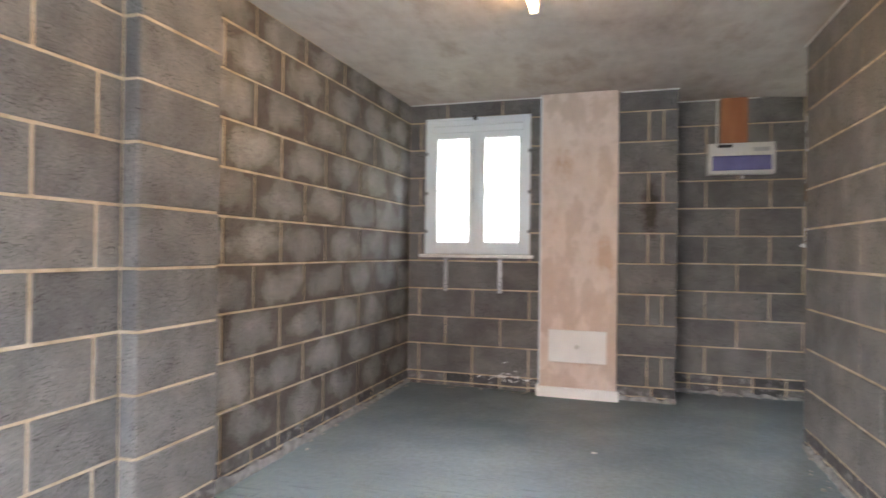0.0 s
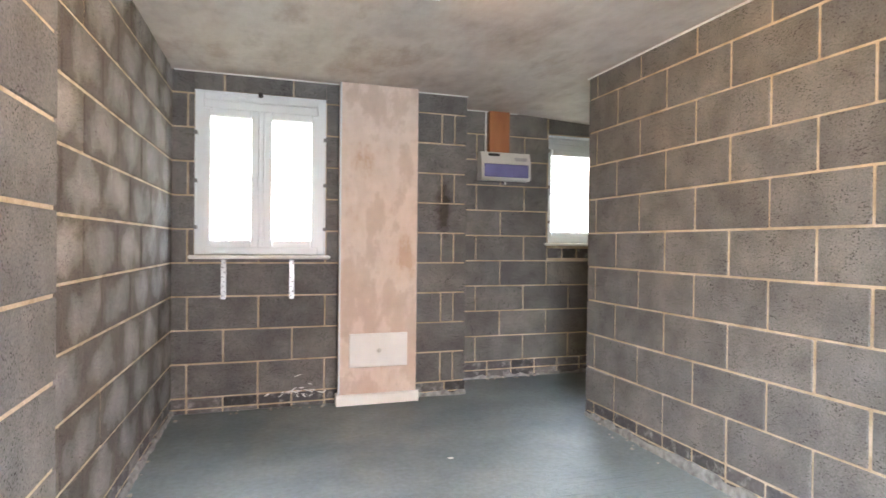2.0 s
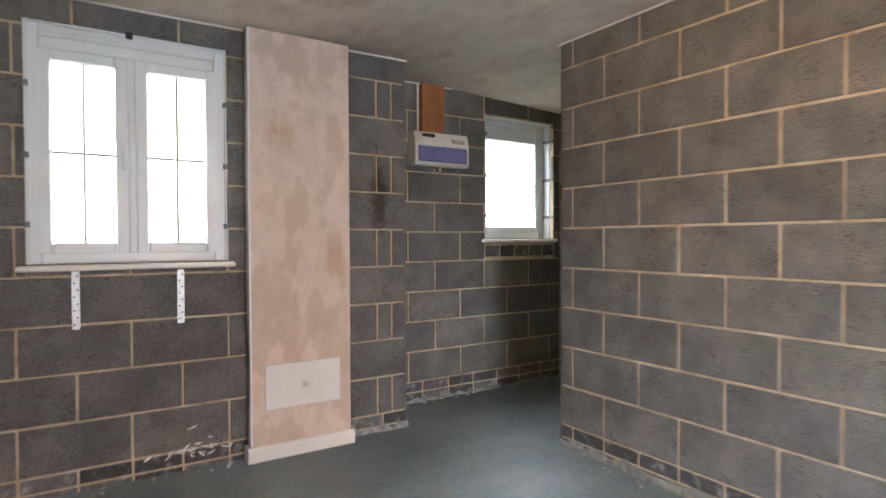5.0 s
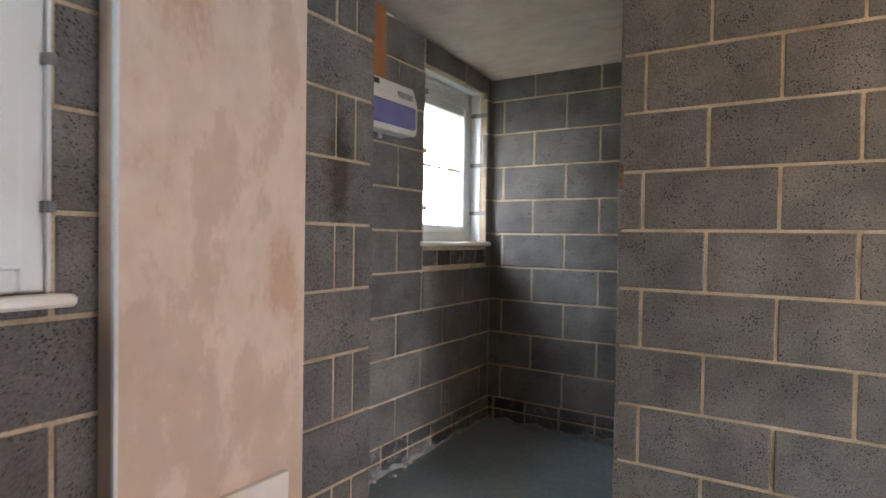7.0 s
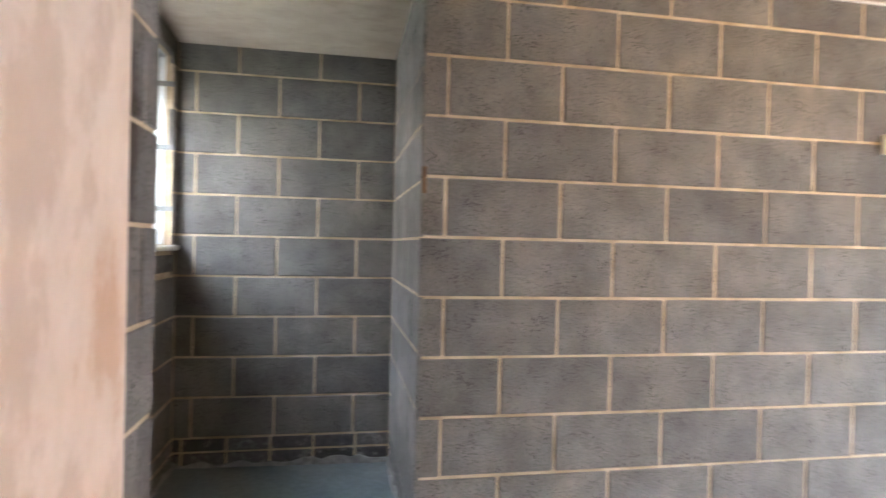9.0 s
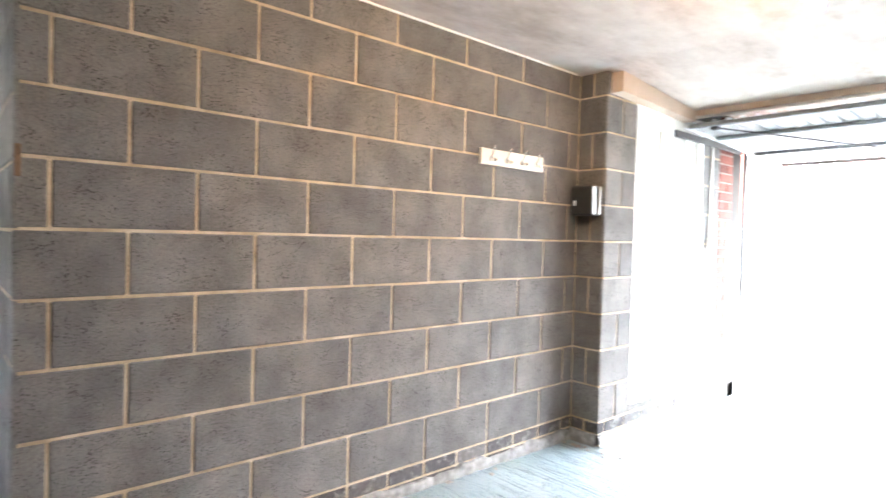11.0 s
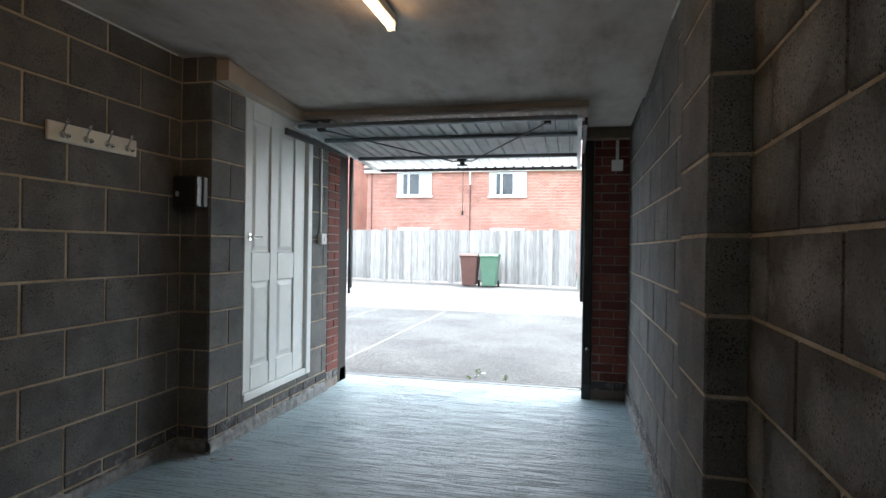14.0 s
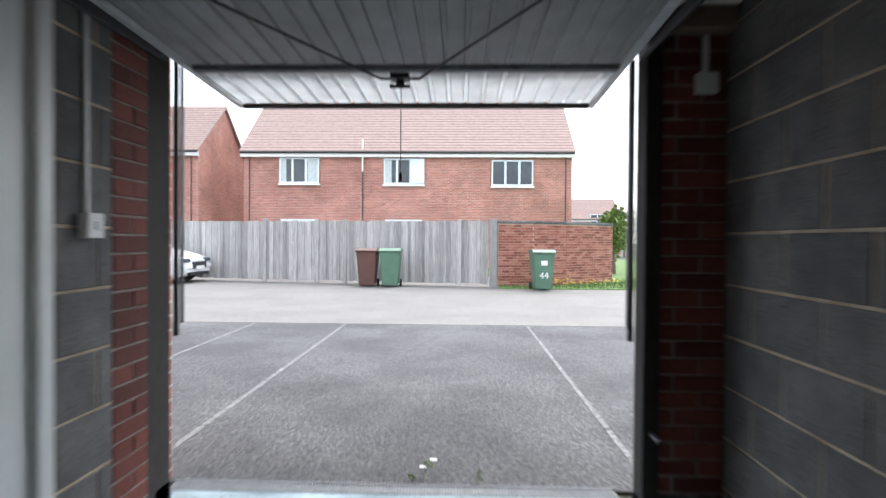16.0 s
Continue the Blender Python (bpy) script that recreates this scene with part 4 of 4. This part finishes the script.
def lay_garden_bricks():
    """The courses of the garden wall, joined, since each brick is only a few millimetres at that distance."""
    verts, faces = [], []
    for m, length in garden_rows:
        for k in range(23):
            z = GROUND + 0.03 + k * 0.075
            u = -0.1125 if k % 2 else 0.0
            while u < length:
                a, b = max(0.0, u) + 0.005, min(length, u + 0.225) - 0.005
                if b - a > 0.03:
                    base = len(verts)
                    for y in (-0.008, 0.012):
                        for x, zz in ((a, z), (b, z), (b, z + 0.065), (a, z + 0.065)):
                            verts.append(m @ Vector((x, y, zz)))
                    faces.extend([tuple(base + i for i in f) for f in ((0, 1, 2, 3), (4, 7, 6, 5), (0, 4, 5, 1), (1, 5, 6, 2), (2, 6, 7, 3), (3, 7, 4, 0))])
                u += 0.225
    me = bpy.data.meshes.new("brick_courses")
    me.from_pydata([tuple(v) for v in verts], [], [tuple(f) for f in faces])
    me.materials.append(GARDEN_BRICK)
    ob = new("brick_courses", me)
    ob.parent = gw
    tagged(ob, kind="stuff")


# ---- houses ----
def house_window(house, x, y, z, w=1.75, h=1.2, lights=3):
    win = part("window", box(x - w / 2, x + w / 2, y - 0.02, y + 0.045, z, z + h), DARKGLASS, house)
    bm = bmesh.new()
    frame_bars(bm, x - w / 2, x + w / 2, z, z + h, 0.07, y + 0.02, y + 0.09, 0.006)
    for i in range(1, lights):
        c = x - w / 2 + w * i / lights
        add_box(bm, c - 0.05, c + 0.05, y + 0.02, y + 0.085, z + 0.07, z + h - 0.07)
    part("frame", bm, UPVC, win)
    part("sill", box(x - w / 2 - 0.05, x + w / 2 + 0.05, y, y + 0.13, z - 0.1, z - 0.01, 0.006), WHITE, win)
    return win


def gable_house(name, x0, x1, front, depth, eaves, ridge, label, windows, doors=(), walling=None):
    hs = thing(name, ((x0 + x1) / 2, front - depth / 2, GROUND), label, "house")
    inv = Matrix.Translation((-(x0 + x1) / 2, -(front - depth / 2), -GROUND))
    def put(name, bm, mat, parent=hs):
        bm.transform(inv)
        return part(name, bm, mat, parent)
    put("wall", profile([(front, GROUND - 0.1), (front, eaves), (front - depth / 2, ridge - 0.12), (front - depth, eaves), (front - depth, GROUND - 0.1)], "x", x0, x1), walling or FACADE)
    # stepped tile courses on the front slope, plain slope behind
    steps = 22
    pts = []
    for i in range(steps):
        a = i / steps
        y = front + 0.3 - (depth / 2 + 0.3) * a
        z = eaves - 0.05 + (ridge - eaves + 0.05) * a
        pts += [(y, z + 0.03), (y, z + 0.075)]
    pts += [(front - depth / 2, ridge + 0.08), (front - depth - 0.3, eaves), (front - depth - 0.3, eaves - 0.1), (front - depth / 2, ridge - 0.08), (front + 0.28, eaves - 0.04)]
    put("roof", profile(pts, "x", x0 - 0.12, x1 + 0.12), TILE)
    put("fascia", box(x0 - 0.1, x1 + 0.1, front + 0.18, front + 0.24, eaves - 0.28, eaves - 0.06), WHITE)
    put("soffit", box(x0 - 0.1, x1 + 0.1, front, front + 0.18, eaves - 0.28, eaves - 0.26), WHITE)
    put("gutter", box(x0 - 0.1, x1 + 0.1, front + 0.24, front + 0.34, eaves - 0.12, eaves - 0.03, 0.03), BLACK)
    for dx in doors:
        put("downpipe", rod((dx, front + 0.1, GROUND), (dx, front + 0.1, eaves - 0.2), 0.025), BLACK)
    for wx, wz, ww, wh, n in windows:
        w = house_window(None, wx, front, wz, ww, wh, n)
        w.parent = hs
        w.matrix_parent_inverse = inv
    return hs


HY = -25.6
main = gable_house("terraced_house", -5.7, 9.8, HY, 8.0, 5.35, 8.9, "red brick terraced house with a tiled pitched roof",
                   [(7.13, 3.85, 1.9, 1.2, 3), (2.17, 3.82, 1.9, 1.2, 3), (-2.92, 3.76, 1.95, 1.2, 3), (7.13, 1.0, 1.75, 1.15, 2), (2.17, 1.0, 1.75, 1.15, 2), (-2.92, 0.95, 1.8, 1.15, 2)], (9.5, -5.4, 4.1))
gable_house("brick_house", 12.0, 22.0, HY, 6.0, 5.4, 8.1, "red brick house with a tiled roof behind the fence", [], (12.3,))
gable_house("far_house", -17.5, -12.1, -60.0, 7.0, 3.6, 5.9, "far red brick house beyond the grass", [(-15, 3.0, 1.5, 1.1, 2)], ())
gable_house("house", -12.0, 13.0, 20.5, 8.0, 5.2, 8.2, "buff rendered house behind the garage windows", [], (), BUFF)
MAIN_INV = Matrix.Translation((-(-5.7 + 9.8) / 2, -(HY - 4.0), -GROUND))
for x0, x1, z0 in ((6.25, 6.75, 3.92), (7.75, 8.0, 3.92), (2.75, 3.05, 3.89)):
    cw = part("curtain", box(x0, x1, HY + 0.046, HY + 0.052, z0, z0 + 1.06), CURTAIN, main, "pale curtain behind the glass")
    cw.matrix_parent_inverse = MAIN_INV
for x0, x1, z1 in ((6.33, 7.93, 2.1), (1.37, 2.97, 2.1), (-3.75, -2.09, 2.05)):
    bl = part("blind", box(x0, x1, HY + 0.046, HY + 0.06, z1 - 0.6, z1 - 0.02), WHITE, main, "white blind in the ground-floor window")
    bl.matrix_parent_inverse = MAIN_INV
so = part("open_casement", box(1.2, 1.85, HY + 0.1, HY + 0.14, 3.86, 5.0, 0.01), UPVC, main, "white casement standing open")
so.matrix_parent_inverse = MAIN_INV
vp = part("vent_pipe", rod((4.1, HY + 0.2, 4.4), (4.1, HY + 0.2, 5.9), 0.04), WHITE, main)
vp.matrix_parent_inverse = MAIN_INV


# ---- parked car ----
def build_car():
    c = thing("car", (9.35, -15.4, GROUND + 0.004), "white parked hatchback, front towards the road", "car")
    c.rotation_euler = (0, 0, radians(180))
    outline = [(-2.0, 0.35), (-2.1, 0.6), (-2.0, 0.95), (-1.7, 1.05), (-1.2, 1.4), (0.2, 1.42), (1.0, 1.0), (1.85, 0.8), (2.12, 0.62), (2.15, 0.38), (2.0, 0.2), (-1.9, 0.22)]
    bm = profile(outline, "y", -0.85, 0.85)
    bmesh.ops.bevel(bm, geom=bm.edges[:], offset=0.07, segments=3, affect="EDGES")
    part("body", bm, CARPAINT, c)
    part("windscreen", profile([(0.3, 1.39), (0.98, 1.02), (1.0, 1.03), (0.3, 1.415)], "y", -0.68, 0.68), DARKGLASS, c)
    part("grille", box(2.1, 2.165, -0.42, 0.42, 0.42, 0.62, 0.02), BLACK, c)
    part("number_plate", box(2.16, 2.175, -0.26, 0.26, 0.4, 0.5, 0.004), WHITE, c)
    part("lower_grille", box(2.05, 2.15, -0.6, 0.6, 0.23, 0.32, 0.01), BLACK, c)
    for s in (-1, 1):
        part("headlight", box(1.93, 2.12, min(s * 0.5, s * 0.8), max(s * 0.5, s * 0.8), 0.6, 0.72, 0.03), DARKGLASS, c)
    for x in (-1.25, 1.35):
        for s in (-1, 1):
            w = part("wheel", rod((x, s * 0.68, 0.31), (x, s * 0.87, 0.31), 0.31, 24), RUBBER, c)
            part("rim", rod((x, s * 0.84, 0.31), (x, s * 0.88, 0.31), 0.2, 16), STEEL, w)


build_car()


# ---- planting ----
def leaf_cloud(center, radius, count, size, seed):
    rnd = random.Random(seed)
    verts, faces = [], []
    lumps = [(Vector((rnd.uniform(-1, 1), rnd.uniform(-1, 1), rnd.uniform(-1, 1))), rnd.uniform(0.35, 0.6)) for _ in range(9)]
    for _ in range(count):
        c, r = rnd.choice(lumps)
        d = Vector((rnd.gauss(0, 1), rnd.gauss(0, 1), rnd.gauss(0, 1))).normalized() * rnd.uniform(0.5, 1.0) * r
        p = Vector(center) + Vector(((c.x * 0.6 + d.x) * radius[0], (c.y * 0.6 + d.y) * radius[1], (c.z * 0.6 + d.z) * radius[2]))
        a = Vector((rnd.gauss(0, 1), rnd.gauss(0, 1), rnd.gauss(0, 1))).normalized() * size
        b = a.orthogonal().normalized() * size * 0.5
        i = len(verts)
        verts += [p - a, p + b, p + a, p - b]
        faces.append((i, i + 1, i + 2, i + 3))
    me = bpy.data.meshes.new("crown")
    me.from_pydata([tuple(v) for v in verts], [], faces)
    me.materials.append(LEAF)
    return me


def build_tree(x, y, h, spread, seed, label):
    t = thing("tree", (x, y, GROUND), label, "tree")
    bm = rod((0, 0, 0), (0.05, 0, h * 0.55), 0.09, 8, 0.05)
    for i in range(5):
        a = i * 2.4
        add_rod(bm, (0.03, 0, h * (0.3 + 0.05 * i)), (math.cos(a) * spread * 0.6, math.sin(a) * spread * 0.6, h * (0.6 + 0.06 * i)), 0.035, 6, 0.012)
    part("trunk", bm, BARK, t)
    cr = new("crown", leaf_cloud((0, 0, h * 0.6), (spread, spread, h * 0.42), 2600, 0.09, seed))
    cr.parent = t


build_tree(-6.6, -21.5, 2.7, 0.75, 3, "small leafy green tree on the grass")
build_tree(-14.5, -48.0, 4.0, 2.4, 5, "leafy green bush in the distance")

tagged(part("lawn", box(-14, -1.6, -40.0, -14.0, GROUND - 0.1, GROUND + 0.03, 0.01), GRASS, None), "green grass verge before the brick wall", "lawn", kind="structure")


def grass_and_flowers():
    rnd = random.Random(8)
    verts, faces = [], []
    for _ in range(5000):
        x, y = rnd.uniform(-9, -1.6), rnd.uniform(-17.5, -13.98)
        h, a = rnd.uniform(0.05, 0.16), rnd.uniform(0, 6.28)
        i = len(verts)
        verts += [(x - 0.012 * math.cos(a), y - 0.012 * math.sin(a), GROUND + 0.02), (x + 0.012 * math.cos(a), y + 0.012 * math.sin(a), GROUND + 0.02), (x + rnd.uniform(-0.04, 0.04), y + rnd.uniform(-0.04, 0.04), GROUND + h)]
        faces.append((i, i + 1, i + 2))
    me = bpy.data.meshes.new("grass")
    me.from_pydata(verts, [], faces)
    me.materials.append(GRASS)
    tagged(new("grass", me), "short green grass blades", "grass", kind="stuff")
    bm = bmesh.new()
    for _ in range(55):
        x = rnd.uniform(-5.2, -3.1)
        y = -14.6 - 0.35 * (-3.1 - x) + rnd.uniform(-0.25, 0.35)
        z = GROUND + rnd.uniform(0.12, 0.25)
        bmesh.ops.create_cone(bm, cap_ends=True, segments=6, radius1=0.022, radius2=0.01, depth=0.02, matrix=Matrix.Translation((x, y, z)))
    part_f = part("flowers", bm, YELLOW, None)
    tagged(part_f, "yellow flowers in the grass", "flowers", kind="stuff")


grass_and_flowers()
LITTER = [(-0.133, 3.23, 0.009), (-0.394, -1.97, 0.013), (-0.34, -1.86, 0.012)]
for x, y, s in LITTER:
    z = floor_z(y) if y > -1.4 else GROUND
    bm = box(x - s * 1.6, x + s * 1.6, y - s, y + s, z + 0.0005, z + 0.006, 0.002)
    tagged(part("paper_scrap", bm, WHITE, None), "small white scrap lying on the ground", "scrap")

for x, y, h, seed in ((-0.65, -1.65, 0.07, 21), (-0.38, -1.72, 0.1, 22), (-0.3, -1.68, 0.04, 23)):
    wd = new("weed", leaf_cloud((0, 0, h * 0.5), (0.03, 0.03, h * 0.5), 40, 0.009, seed))
    wd.location = (x, y, GROUND)
    tagged(wd, "small green weed growing at the drain", "weed", "weeds at the drain")

rnd_d = random.Random(31)
bm = bmesh.new()
for i in range(70):
    x, y = rnd_d.choice([(rnd_d.uniform(-1.68, -0.6), NORTH - rnd_d.uniform(0.01, 0.08)), (rnd_d.uniform(0.4, 1.6), 4.82 - rnd_d.uniform(0.01, 0.06)), (0.98 - rnd_d.uniform(0.0, 0.08), rnd_d.uniform(0.85, 3.6)), (WEST + rnd_d.uniform(0.02, 0.1), rnd_d.uniform(0.5, 4.3)), (rnd_d.uniform(0.6, 0.95), 0.85 + rnd_d.uniform(0, 0.08))])
    s = rnd_d.uniform(0.003, 0.011)
    add_box(bm, x - s, x + s, y - s, y + s, floor_z(y) - 0.002, floor_z(y) + s, s * 0.3)
tagged(part("mortar_crumbs", bm, plain("crumb", (0.45, 0.43, 0.4), 0.95, 0, 0.3, 30, 0.6), None), "pale mortar crumbs along the walls", "debris", kind="stuff")

rnd_p = random.Random(12)
bm = bmesh.new()
for i in range(26):
    x, z = rnd_p.gauss(-0.84, 0.09), abs(rnd_p.gauss(0.0, 0.06)) + 0.04
    w, h, turn = rnd_p.uniform(0.008, 0.034), rnd_p.uniform(0.002, 0.006), rnd_p.uniform(-0.7, 0.7)
    made = bmesh.ops.create_cone(bm, cap_ends=True, segments=7, radius1=1, radius2=0.7, depth=1)["verts"]
    m = Matrix.Translation((x, NORTH - 0.001, z)) @ Matrix.Rotation(turn, 4, "Y") @ Matrix.Diagonal((w, 0.006, h, 1)) @ Matrix.Rotation(radians(90), 4, "X")
    bmesh.ops.transform(bm, matrix=m, verts=made)
tagged(part("paint_splashes", bm, WHITE, None), "white paint splashes low on the block wall", "paint", kind="stuff")

# ---- pieces of the walls ----
lay_blocks()
lay_sill_bricks()
lay_bricks()
lay_garden_bricks()
